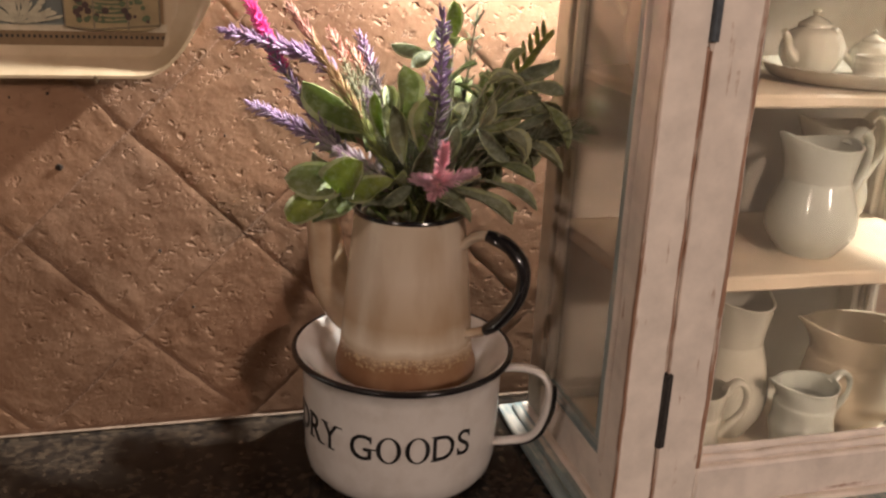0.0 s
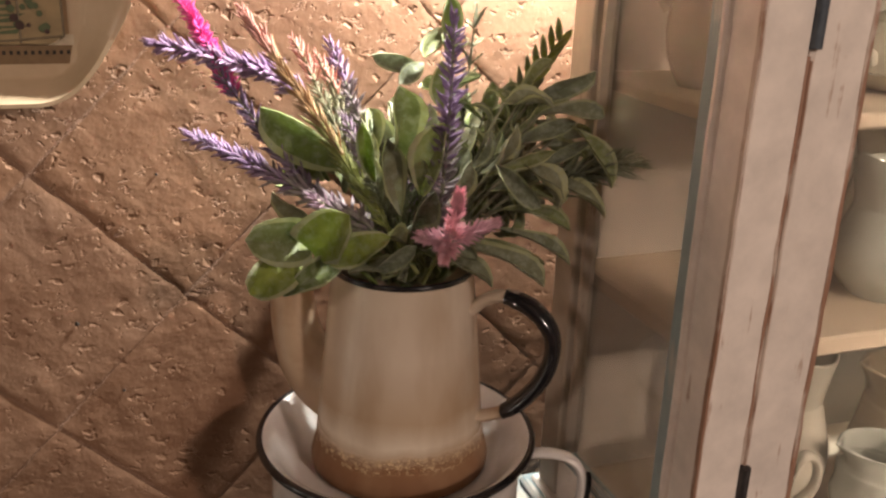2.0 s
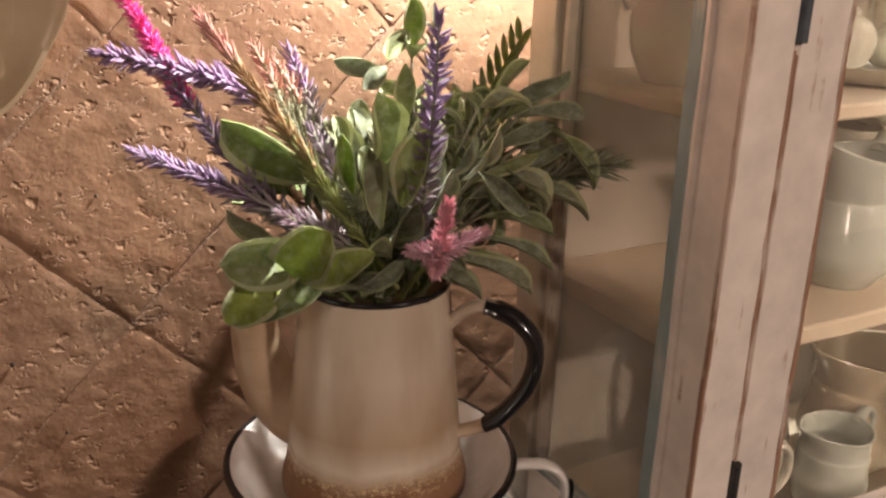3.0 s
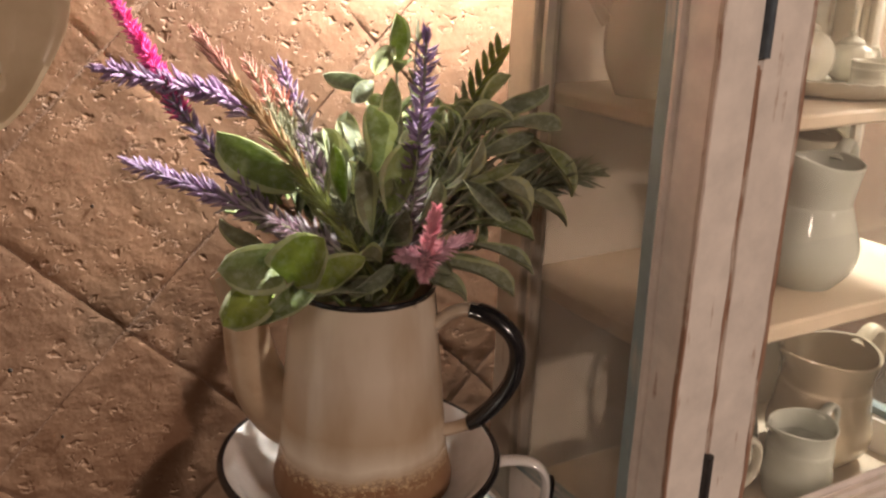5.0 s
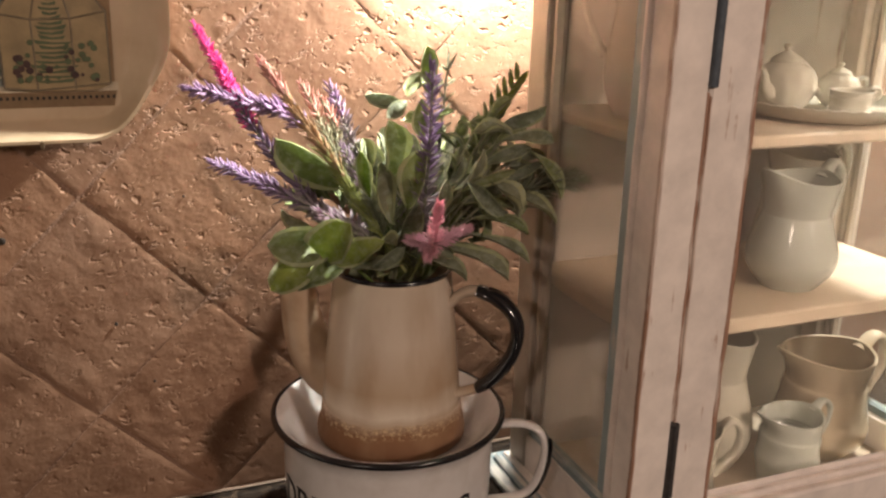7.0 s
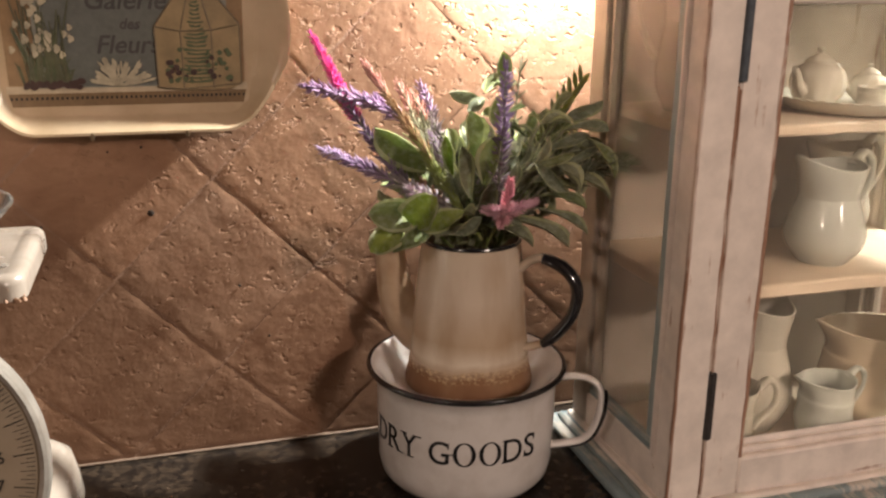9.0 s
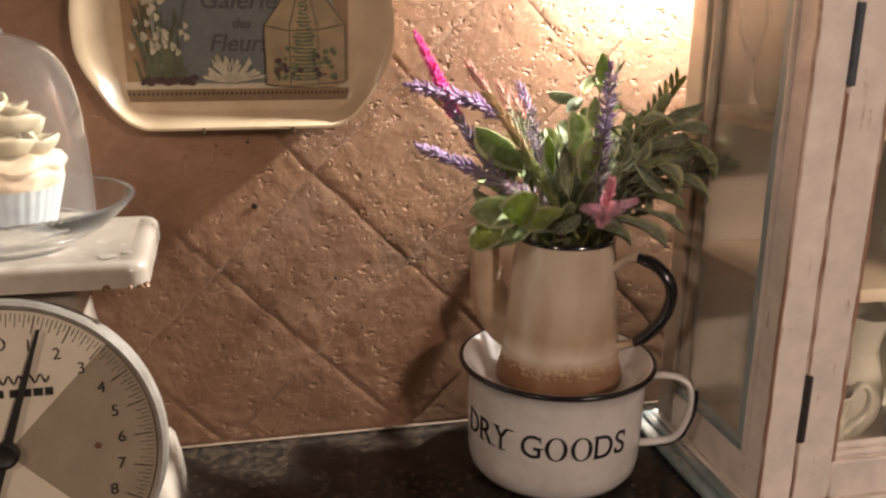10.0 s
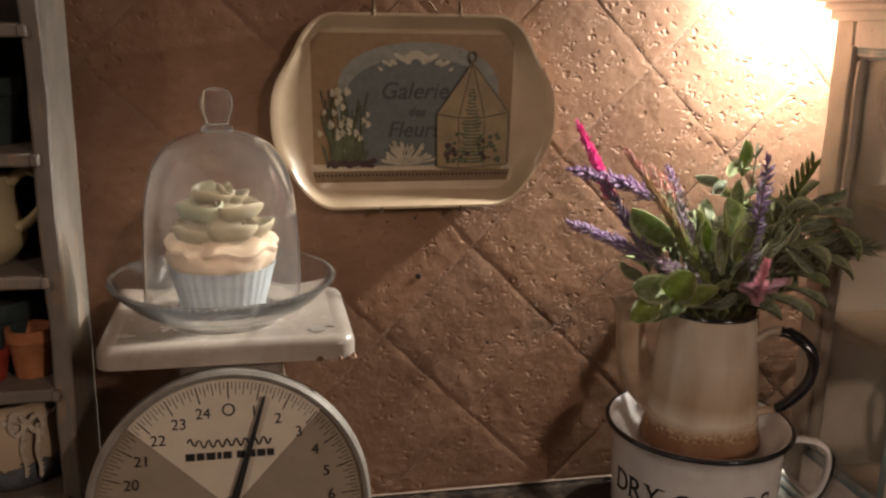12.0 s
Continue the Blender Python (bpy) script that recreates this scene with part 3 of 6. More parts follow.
def build_cabinet():
    t = thing("display_cabinet", "small distressed white glass-front display cabinet with worn blue trim", "cabinet", at=(0.358, 0.49, 0))
    off = Matrix.Translation((-0.358, -0.49, 0))

    def p(name, bm, m, label="", parent=None, smooth=True):
        bm.transform(off)
        return part(name, bm, m, parent or t, label, smooth)

    # stepped plinth
    p("plinth", board(CX0 - 0.017, CX1 + 0.017, CY0 - 0.017, CY1 + 0.017, 0.0003, 0.0065, 0.0015), BLUE_WOOD_H, "worn blue stepped plinth")
    p("plinth_step", board(CX0 - 0.009, CX1 + 0.009, CY0 - 0.009, CY1 + 0.009, 0.0062, 0.0118, 0.002), BLUE_WOOD_H, "worn blue moulding")
    p("plinth_bead", board(CX0 - 0.0035, CX1 + 0.0035, CY0 - 0.0035, CY1 + 0.0035, 0.0115, 0.0150, 0.0014), WHITE_WOOD_H)
    p("base_board", board(CX0 + 0.002, CX1 - 0.002, CY0 + 0.006, CY1 - 0.006, 0.0145, 0.0185, 0.0004), INNER_WOOD)
    p("back_panel", board(CX0 + 0.003, CX1 - 0.003, CY1 - 0.006, CY1 - 0.001, 0.0180, CT, 0.0006), BACK_WOOD, "tan painted back boards")
    for z0, z1 in ((0.1500, 0.1595), (0.2580, 0.2650)):
        p("shelf", board(CX0 + 0.0125, CX1 - 0.0125, CY0 + 0.0165, CY1 - 0.006, z0, z1, 0.0012), INNER_WOOD)
    # posts
    for x0, x1 in ((CX0, 0.2503), (CX1 - 0.0243, CX1)):
        p("front_post", board(x0, x1, CY0, CY0 + 0.0200, 0.0148, CT, 0.0016, 0.014, 0.0007), WHITE_WOOD)
        lo, hi = (x0, x0 + 0.014) if x0 < 0.3 else (x1 - 0.014, x1)
        p("back_post", board(lo, hi, CY1 - 0.0220, CY1, 0.0148, CT, 0.0014), REAR_WOOD_SHADED)
    p("front_top_rail", board(0.2503, CX1 - 0.0243, CY0 + 0.001, CY0 + 0.018, 0.372, CT, 0.001), WHITE_WOOD_H)
    # glazed sides
    for x, s in ((CX0, 1), (CX1, -1)):
        lo, hi = sorted((x + s * 0.001, x + s * 0.012))
        side = p("side_rail", board(lo, hi, CY0 + 0.0198, CY1 - 0.0218, 0.0148, 0.0420, 0.001), WHITE_WOOD_H)
        p("side_rail", board(lo, hi, CY0 + 0.0198, CY1 - 0.0218, 0.372, CT, 0.001), WHITE_WOOD_H)
        lo, hi = sorted((x - s * 0.0022, x + s * 0.009))
        ya, yb = CY0 + 0.0195, CY1 - 0.022
        p("side_bead", board(lo, hi, ya, ya + 0.0045, 0.0416, 0.3735, 0.0012), WHITE_WOOD, "proud white glazing bead")
        p("side_bead", board(lo, hi, yb - 0.0040, yb, 0.0416, 0.3735, 0.0012), REAR_WOOD_SHADED)
        lo, hi = sorted((x + s * 0.0005, x + s * 0.009))
        p("side_bead", board(lo, hi, ya + 0.0045, ya + 0.0165, 0.0500, 0.3645, 0.003), BLUE_WOOD, "worn blue glazing bead")
        p("side_bead", board(lo, hi, yb - 0.0130, yb - 0.0040, 0.0500, 0.3645, 0.003), REAR_WOOD_SHADED)
        p("side_bead", board(lo, hi, ya + 0.0045, yb - 0.0040, 0.0416, 0.0500, 0.002), BLUE_WOOD_H, "worn blue glazing bead")
        p("side_bead", board(lo, hi, ya + 0.0045, yb - 0.0040, 0.3645, 0.3735, 0.002), BLUE_WOOD_H, "worn blue glazing bead")
        lo, hi = sorted((x + s * 0.0055, x + s * 0.008))
        g = p("side_pane", box(lo, hi, ya + 0.0150, yb - 0.0110, 0.0480, 0.3660, 0), SIDE_PANE, "side glass with the haze of reflections in its colour", smooth=False)
        g.visible_shadow = s > 0
    # door
    dx0, dx1, dy = 0.2515, CX1 - 0.0255, CY0 + 0.0005
    door = p("door", board(dx0, dx0 + 0.0285, dy, dy + 0.015, 0.0155, 0.3705, 0.0016, 0.014, 0.0007), WHITE_WOOD, "closed glazed door with rubbed edges")
    p("door_stile", board(dx1 - 0.0285, dx1, dy, dy + 0.015, 0.0155, 0.3705, 0.0016), WHITE_WOOD, "", door)
    p("door_rail", board(dx0 + 0.0286, dx1 - 0.0286, dy, dy + 0.015, 0.0155, 0.0430, 0.0014), WHITE_WOOD_H, "", door)
    p("door_rail", board(dx0 + 0.0286, dx1 - 0.0286, dy, dy + 0.015, 0.3430, 0.3705, 0.0014), WHITE_WOOD_H, "", door)
    a0, a1 = dx0 + 0.0286, dx1 - 0.0286
    for b in (board(a0, a1, dy + 0.004, dy + 0.012, 0.0430, 0.0475, 0.0015), board(a0 + 0.004, a1 - 0.004, dy + 0.0075, dy + 0.013, 0.0473, 0.0520, 0.0015), board(a0, a1, dy + 0.004, dy + 0.012, 0.3385, 0.3430, 0.0015)):
        p("door_bead", b, WHITE_WOOD_H, "", door)
    for x0, x1 in ((a0, a0 + 0.0048), (a1 - 0.0048, a1)):
        p("door_bead", board(x0, x1, dy + 0.004, dy + 0.012, 0.0474, 0.3386, 0.0015), WHITE_WOOD, "", door)
    # rubbed bare edge inside the stile
    for x0, x1, y0, z0, z1, par in ((a0 - 0.0022, a0 + 0.0008, dy - 0.0003, 0.0440, 0.3420, door), (dx0 - 0.0002, dx0 + 0.0010, dy - 0.0003, 0.020, 0.290, door), (CX0 - 0.0004, CX0 + 0.0010, CY0 - 0.0004, 0.018, CT - 0.004, None), (0.2484, 0.2506, CY0 - 0.0003, 0.110, 0.292, None)):
        p("worn_edge", board(x0, x1, y0, y0 + 0.003, z0, z1, 0.0004, 0.006, 0.0006), EDGE_WEAR, "rubbed edge with bare wood showing", par)
    g = p("door_pane", box(a0 + 0.002, a1 - 0.002, dy + 0.0095, dy + 0.0118, 0.0450, 0.3410, 0), PANE, "clear door glass", door, smooth=False)
    g.visible_shadow = False
    for z0, z1, m, w in ((0.0620, 0.1090, IRON, "dark rusty butt hinge"), (0.2945, 0.3420, BLUE_IRON, "blue-grey painted butt hinge")):
        b = box(0.2490, 0.2541, CY0 - 0.0016, CY0 + 0.004, z0, z1, 0.0006)
        b = merge(b, tube([(0.2506, CY0 - 0.0014, z0 + 0.0005), (0.2506, CY0 - 0.0014, z1 - 0.0005)], 0.0016, 10))
        p("hinge", b, m, w)
    # top and crown
    p("top_board", board(CX0 - 0.004, CX1 + 0.004, CY0 - 0.004, CY1 + 0.004, CT - 0.0005, CT + 0.007, 0.001), WHITE_WOOD_H)
    p("crown", board(CX0 - 0.009, CX1 + 0.009, CY0 - 0.009, CY1 + 0.009, CT + 0.0068, CT + 0.013, 0.002), WHITE_WOOD_H, "stepped white crown moulding")
    p("crown_cap", board(CX0 - 0.014, CX1 + 0.014, CY0 - 0.014, CY1 + 0.014, CT + 0.0128, CT + 0.020, 0.002), WHITE_WOOD_H)
    return t


build_cabinet()


def jug(name, label, category, at, h, belly, neck, mouth, m, turn=0, spout=0.3, handle=True, reach=1.0, bz=0.32, nz=0.72, strap=0.0028, lean=1.0, foot=0.62):
    """A bellied jug: poured lip towards -x of its own frame, handle towards +x."""
    t = thing(name, label, category, "white pottery in the display cabinet", at)
    t.rotation_euler = (0, 0, radians(turn))
    outer = smooth_profile([(belly * foot, 0), (belly * (foot + 0.06), h * 0.03), (belly * 0.93, bz * h * 0.55), (belly, bz * h), (belly * 0.93, bz * h * 1.45), (neck * 1.04, nz * h * 0.92), (neck, nz * h), (mouth * 0.97, h * 0.94), (mouth, h)], 4)
    wall = max(0.0016, belly * 0.07)
    inner = [(r - wall, z) for r, z in reversed(outer) if z > h * 0.12]
    prof = [(0, 0.0002)] + outer + [(mouth - wall * 0.5, h + wall * 0.35)] + inner + [(0, h * 0.10)]
    bm = lathe(prof, 56)
    for v in bm.verts:
        k = max(0.0, (v.co.z - nz * h) / (h * (1 - nz)))
        r = math.hypot(v.co.x, v.co.y)
        if k > 0 and r > 1e-6:
            a = math.atan2(v.co.y, -v.co.x)
            lip = math.exp(-(a / 0.5) ** 2)
            v.co.x -= spout * mouth * k * k * lip
            v.co.z += k * (spout * h * 0.22 * k * lip - 0.02 * h * k * math.exp(-((abs(a) - 1.6) / 0.8) ** 2)) + 0.03 * h * k * k * math.exp(-((abs(a) - math.pi) / 0.6) ** 2)
    part("body", bm, m, t)
    if handle:
        top = (mouth * 0.93, h * 0.95)
        line = smooth_profile([top, (mouth + belly * 0.32 * reach, h * 1.08), (mouth + belly * 0.70 * reach, h * 0.97), (mouth + belly * 0.66 * reach, h * 0.72), (belly * (1 + 0.18 * reach), h * 0.5), (belly * 0.955, h * 0.42)], 6)
        part("handle", tube([(x, 0, z) for x, z in line], [strap * (1.25 - 0.4 * math.sin(math.pi * i / (len(line) - 1))) for i in range(len(line))], 12, flat=1.5), m, t)
    return t


SH1, SH2, SH0 = 0.1597, 0.2652, 0.0187
jug("ironstone_jug", "glossy grey-white ironstone jug on the middle shelf", "jug", (0.3700, 0.4745, SH1), 0.070, 0.0280, 0.0205, 0.0240, CHINA_BLUE, turn=14, spout=0.55, bz=0.30, nz=0.70)
jug("ironstone_jug", "white ironstone jug behind another jug on the shelf", "jug", (0.418, 0.525, SH1), 0.072, 0.0265, 0.0195, 0.0235, CHINA, turn=4, spout=0.35)
jug("cream_creamer", "small pale blue-white creamer on the cabinet floor", "jug", (0.3860, 0.4680, SH0), 0.0490, 0.0215, 0.0195, 0.0205, CHINA_BLUE, turn=6, spout=0.6, bz=0.35, nz=0.75, strap=0.0022, foot=0.8)
jug("stoneware_pitcher", "wide cream stoneware pitcher on the cabinet floor", "pitcher", (0.4385, 0.4950, SH0), 0.0760, 0.0335, 0.0275, 0.0315, CHINA_CREAM, turn=2, spout=0.5, bz=0.3, nz=0.74, strap=0.0036)
jug("ironstone_jug", "tall white ironstone jug standing on the cabinet floor", "jug", (0.3480, 0.5050, SH0), 0.0980, 0.0290, 0.0210, 0.0250, CHINA, turn=-150, spout=0.2, reach=0.55)
jug("teacup", "small white china cup with a looped handle", "cup", (0.3010, 0.4640, SH0), 0.0560, 0.0170, 0.0160, 0.0190, CHINA, turn=-18, spout=0.2, nz=0.7)
jug("ironstone_jug", "slim white ironstone jug on the top shelf", "jug", (0.2700, 0.5080, SH2), 0.085, 0.0215, 0.0170, 0.0195, CHINA, turn=150, spout=0.3)


def build_tea_tray():
    t = thing("serving_platter", "round white china platter with a ribbed rim on the top shelf", "plate", at=(0.389, 0.488, SH2))
    bm = lathe([(0, 0.0002), (0.040, 0.0002), (0.046, 0.002), (0.052, 0.0075), (0.0535, 0.0098), (0.0520, 0.0102), (0.047, 0.005), (0.041, 0.0030), (0, 0.0030)], 96)
    for v in bm.verts:
        r = math.hypot(v.co.x, v.co.y)
        if r > 0.045:
            v.co.z += 0.0006 * math.cos(36 * math.atan2(v.co.y, v.co.x))
    part("platter", bm, CHINA, t)


def build_teapot(at, r, name, label, turn):
    t = thing(name, label, "teapot", "tea set on the platter", at)
    t.rotation_euler = (0, 0, radians(turn))
    bm = lathe(smooth_profile([(r * 0.55, 0), (r * 0.85, r * 0.3), (r, r * 0.8), (r * 0.86, r * 1.3), (r * 0.5, r * 1.55)], 5) + [(0, r * 1.55)], 60)
    for v in bm.verts:
        k = 1 + 0.045 * abs(math.cos(6 * math.atan2(v.co.y, v.co.x)))
        v.co.x, v.co.y = v.co.x * k, v.co.y * k
    part("body", bm, CHINA, t)
    lid = part("lid", lathe(smooth_profile([(r * 0.56, r * 1.54), (r * 0.5, r * 1.68), (r * 0.2, r * 1.86), (r * 0.09, r * 1.92), (r * 0.16, r * 2.04), (r * 0.1, r * 2.14)], 4) + [(0, r * 2.15)], 40), CHINA, t)
    part("spout", tube([(-r * 0.85, 0, r * 0.6), (-r * 1.25, 0, r * 0.85), (-r * 1.4, 0, r * 1.25), (-r * 1.62, 0, r * 1.45)], [r * 0.26, r * 0.18, r * 0.13, r * 0.11], 14), CHINA, t)
    line = smooth_profile([(r * 0.85, r * 1.25), (r * 1.3, r * 1.4), (r * 1.5, r * 1.0), (r * 1.25, r * 0.55), (r * 0.92, r * 0.5)], 5)
    part("handle", tube([(x, 0, z) for x, z in line], r * 0.1, 10), CHINA, t)


build_tea_tray()
TZ = SH2 + 0.0033
build_teapot((0.366, 0.496, TZ), 0.0185, "teapot", "small fluted white china teapot on the platter", 20)
build_teapot((0.4100, 0.4960, TZ), 0.0130, "sugar_bowl", "little white china lidded pot on the platter", -15)
jug("teacup", "tiny white china cup on the platter", "cup", (0.3880, 0.4630, TZ), 0.0150, 0.0125, 0.0122, 0.0130, CHINA, turn=0, spout=0.0, nz=0.8, strap=0.0014)


# ---- kitchen scale ----
def build_scale():
    cx, cy = -0.2315, 0.515
    t = thing("kitchen_scale", "vintage white enamel kitchen scale with a round dial, a little rusty", "scale", at=(cx, cy, 0))
    # body: wide foot, narrow neck
    bm = bmesh.new()
    rows = [(0.084, 0.062, 0.0), (0.086, 0.064, 0.006), (0.084, 0.062, 0.022), (0.081, 0.058, 0.036), (0.074, 0.050, 0.044), (0.060, 0.040, 0.052), (0.052, 0.037, 0.07), (0.040, 0.034, 0.12), (0.035, 0.031, 0.15), (0.034, 0.030, 0.183)]
    rings = []
    for w, d, z in rows:
        ring = []
        for k in range(48):
            a = 2 * math.pi * k / 48
            c, s = math.cos(a), math.sin(a)
            ring.append(bm.verts.new((w * math.copysign(abs(c) ** 0.35, c), 0.012 + d * math.copysign(abs(s) ** 0.35, s), z + 0.0003)))
        rings.append(ring)
    for a, b in zip(rings, rings[1:]):
        for k in range(48):
            bm.faces.new((a[k], a[(k + 1) % 48], b[(k + 1) % 48], b[k]))
    bm.faces.new(rings[0][::-1])
    bm.faces.new(rings[-1])
    part("body", bm, ENAMEL_OLD, t)
    # platform: shallow inverted pan
    x0, x1, y0, y1, zt = -0.0775, 0.0790, -0.0535, 0.0620, 0.1955
    bm = bmesh.new()
    rings = []
    for inset, z in ((0.0, zt - 0.0140), (0.0002, zt - 0.006), (0.0008, zt - 0.003), (0.0028, zt - 0.0008), (0.006, zt), (0.010, zt - 0.0004), (0.012, zt - 0.0010)):
        ring = []
        for (qx, qy, a0) in ((x1, y1, 0), (x0, y1, 90), (x0, y0, 180), (x1, y0, 270)):
            for k in range(9):
                a = radians(a0 + k * 90 / 8)
                r = 0.012
                ring.append(bm.verts.new((qx - math.copysign(r, qx - (x0 + x1) / 2) + (r - inset) * math.cos(a), qy - math.copysign(r, qy - (y0 + y1) / 2) + (r - inset) * math.sin(a), z)))
        rings.append(ring)
    n = len(rings[0])
    for a, b in zip(rings, rings[1:]):
        for k in range(n):
            bm.faces.new((a[k], a[(k + 1) % n], b[(k + 1) % n], b[k]))
    bm.faces.new(rings[-1])
    bm.faces.new(rings[0][::-1])
    pf = part("platform", bm, ENAMEL_OLD, t, "square white enamel weighing platform with chipped corners")
    for k, (sx, sy, r) in enumerate(((0.056, -0.034, 0.0052), (0.0655, -0.028, 0.0030))):
        part("chip", wavy(lathe([(0, zt - 0.0002), (r, zt - 0.0003), (r * 0.9, zt - 0.0012), (0, zt - 0.0012)], 18, sx, sy), 0.0008, 300), RIM_METAL, pf, "dented ring in the enamel")
    for sx, sy, r in ((0.0745, -0.0540, 0.0026), (0.0560, -0.0537, 0.0020), (0.0772, -0.0505, 0.0019), (0.069, -0.0538, 0.0012)):
        part("rust_spot", wavy(lathe([(0, zt - 0.0150), (r, zt - 0.0140), (r * 0.7, zt - 0.0122), (0, zt - 0.0115)], 10, sx, sy), 0.001, 400), BROWN_DOT, pf, "rusty chip at the edge")
    # dial, leaning back
    R = 0.0845
    dial = part("dial", lathe([(0, 0.0), (R - 0.004, 0.0), (R - 0.0035, -0.014), (0, -0.014)], 96), DIAL_TAUPE, t, "round taupe and cream dial")
    dial.matrix_local = pose(0, -0.078, 0.0985, 78, 0, 0)
    rim = [(R - 0.0050, 0.0005), (R - 0.0045, 0.0040), (R - 0.0022, 0.0052), (R, 0.0035), (R + 0.0006, -0.006), (R - 0.001, -0.016), (R - 0.0045, -0.016)]
    part("bezel", lathe(rim, 96, close=True), RIM_METAL, dial, "aged grey-cream metal bezel")
    bm = bmesh.new()
    for mid, half in ((0, 46), (180, 46)):
        pts = [bm.verts.new((0, 0, 0.0006))]
        for k in range(25):
            a = radians(90 - mid + 2 - half + 2 * half * k / 24)
            pts.append(bm.verts.new(((R - 0.0052) * math.cos(a), (R - 0.0052) * math.sin(a), 0.0006)))
        bm.faces.new(pts)
    part("dial_panel", bm, DIAL_CREAM, dial, "cream painted wedges", smooth=False)
    bm = bmesh.new()
    for k in range(200):
        a = radians(90 - k * 1.8)
        size = 0.0105 if k % 8 == 0 else 0.0075 if k % 2 == 0 else 0.0045
        w = 0.00032 if k % 8 == 0 else 0.00018
        c, s = math.cos(a), math.sin(a)
        q = []
        for rr, ww in ((0.0775 - size, -w), (0.0775, -w), (0.0775, w), (0.0775 - size, w)):
            q.append(bm.verts.new((rr * c - ww * s, rr * s + ww * c, 0.0010)))
        bm.faces.new(q)
    part("graduation", bm, INK, dial, "fine black ounce marks", smooth=False)
    for k in range(25):
        a = radians(90 - k * 14.4)
        if k == 0:
            b = lathe([(0.0029, 0.0010), (0.0038, 0.0010), (0.0038, 0.0013), (0.0029, 0.0013)], 28, close=True)
        else:
            b = lettering(str(k), 0.0092, 0.0001)
            for v in b.verts:
                v.co.z += 0.0010
        b.transform(Matrix.Translation((0.0605 * math.cos(a), 0.0605 * math.sin(a), 0)))
        part("number", b, INK, dial, smooth=False)
    # maker's mark as a plain wavy line and bars
    pts = [(-0.0245 + 0.049 * k / 60, 0.0405 + 0.0024 * math.sin(k * 0.95) + (0.0014 if k < 8 else 0), 0.0012) for k in range(61)]
    part("mark_line", tube(pts, 0.0005, 6), INK, dial, "thin black flourish")
    for x0, x1 in ((-0.0260, -0.0205), (-0.0195, -0.0150), (-0.0140, -0.0085), (-0.0075, -0.0050), (-0.0040, 0.0010), (0.0040, 0.0090), (0.0100, 0.0150), (0.0160, 0.0210), (0.0220, 0.0262)):
        part("mark_bar", box(x0, x1, 0.0308, 0.0352, 0.0008, 0.0011, 0), INK, dial, "plain black bar", smooth=False)
    for a in (0, 180):
        part("rivet", lathe([(0.0018, 0.0007), (0.0015, 0.0016), (0, 0.0020)], 14, 0.0475 * math.cos(radians(a)), 0.0475 * math.sin(radians(a))), BROWN_DOT, dial, "small brown rivet")
    a = radians(90 - 17.5)
    c, s = math.cos(a), math.sin(a)
    bm = bmesh.new()
    lo, hi = [], []
    for rr, w in ((-0.046, 0.0022), (-0.040, 0.0030), (0.0, 0.0026), (0.030, 0.0019), (0.071, 0.0009)):
        lo += [bm.verts.new((rr * c + w * s, rr * s - w * c, 0.0040)), bm.verts.new((rr * c - w * s, rr * s + w * c, 0.0040))]
        hi += [bm.verts.new((rr * c + w * s, rr * s - w * c, 0.0048)), bm.verts.new((rr * c - w * s, rr * s + w * c, 0.0048))]
    for k in range(0, 8, 2):
        bm.faces.new((hi[k], hi[k + 1], hi[k + 3], hi[k + 2]))
        bm.faces.new((lo[k], lo[k + 2], lo[k + 3], lo[k + 1]))
        bm.faces.new((lo[k], hi[k], hi[k + 2], lo[k + 2]))
        bm.faces.new((lo[k + 1], lo[k + 3], hi[k + 3], hi[k + 1]))
    bm.faces.new((lo[0], lo[1], hi[1], hi[0]))
    bm.faces.new((lo[8], hi[8], hi[9], lo[9]))
    part("pointer", bm, INK, dial, "black tapered pointer", smooth=False)
    part("hub", lathe([(0.0074, 0.0008), (0.0074, 0.0055), (0.0060, 0.0066), (0.0052, 0.0060), (0, 0.0060)], 32), INK, dial, "black pointer hub")
    return t


build_scale()

# ---- glass plate, cupcake and dome on the scale ----
PX, PY, PZ = -0.2335, 0.5120, 0.1957


def build_cake_plate():
    t = thing("glass_plate", "clear pressed glass plate with beaded rim on the scale", "plate", at=(PX, PY, PZ))
    prof = smooth_profile([(0.034, 0.0), (0.036, 0.0002), (0.040, 0.004), (0.055, 0.0115), (0.066, 0.0215), (0.0705, 0.0270), (0.0715, 0.0285), (0.0700, 0.0288), (0.064, 0.0235), (0.052, 0.0140), (0.040, 0.0095), (0.030, 0.0085)], 3)
    bm = lathe([(0, 0.0022), (0.031, 0.0022)] + prof + [(0, 0.0085)], 120)
    for v in bm.verts:
        r = math.hypot(v.co.x, v.co.y)
        if r > 0.055:
            k = 1 + 0.010 * (r - 0.055) / 0.016 * math.cos(60 * math.atan2(v.co.y, v.co.x))
            v.co.x, v.co.y = v.co.x * k, v.co.y * k
    pl = part("plate", bm, GLASS, t)
    pl.visible_shadow = False
    bm = bmesh.new()
    for k in range(90):
        a = 2 * math.pi * k / 90
        bmesh.ops.create_icosphere(bm, subdivisions=1, radius=0.0017, matrix=Matrix.Translation((0.0708 * math.cos(a), 0.0708 * math.sin(a), 0.0282)))
    part("beaded_rim", bm, GLASS, pl, "clear beaded edge")


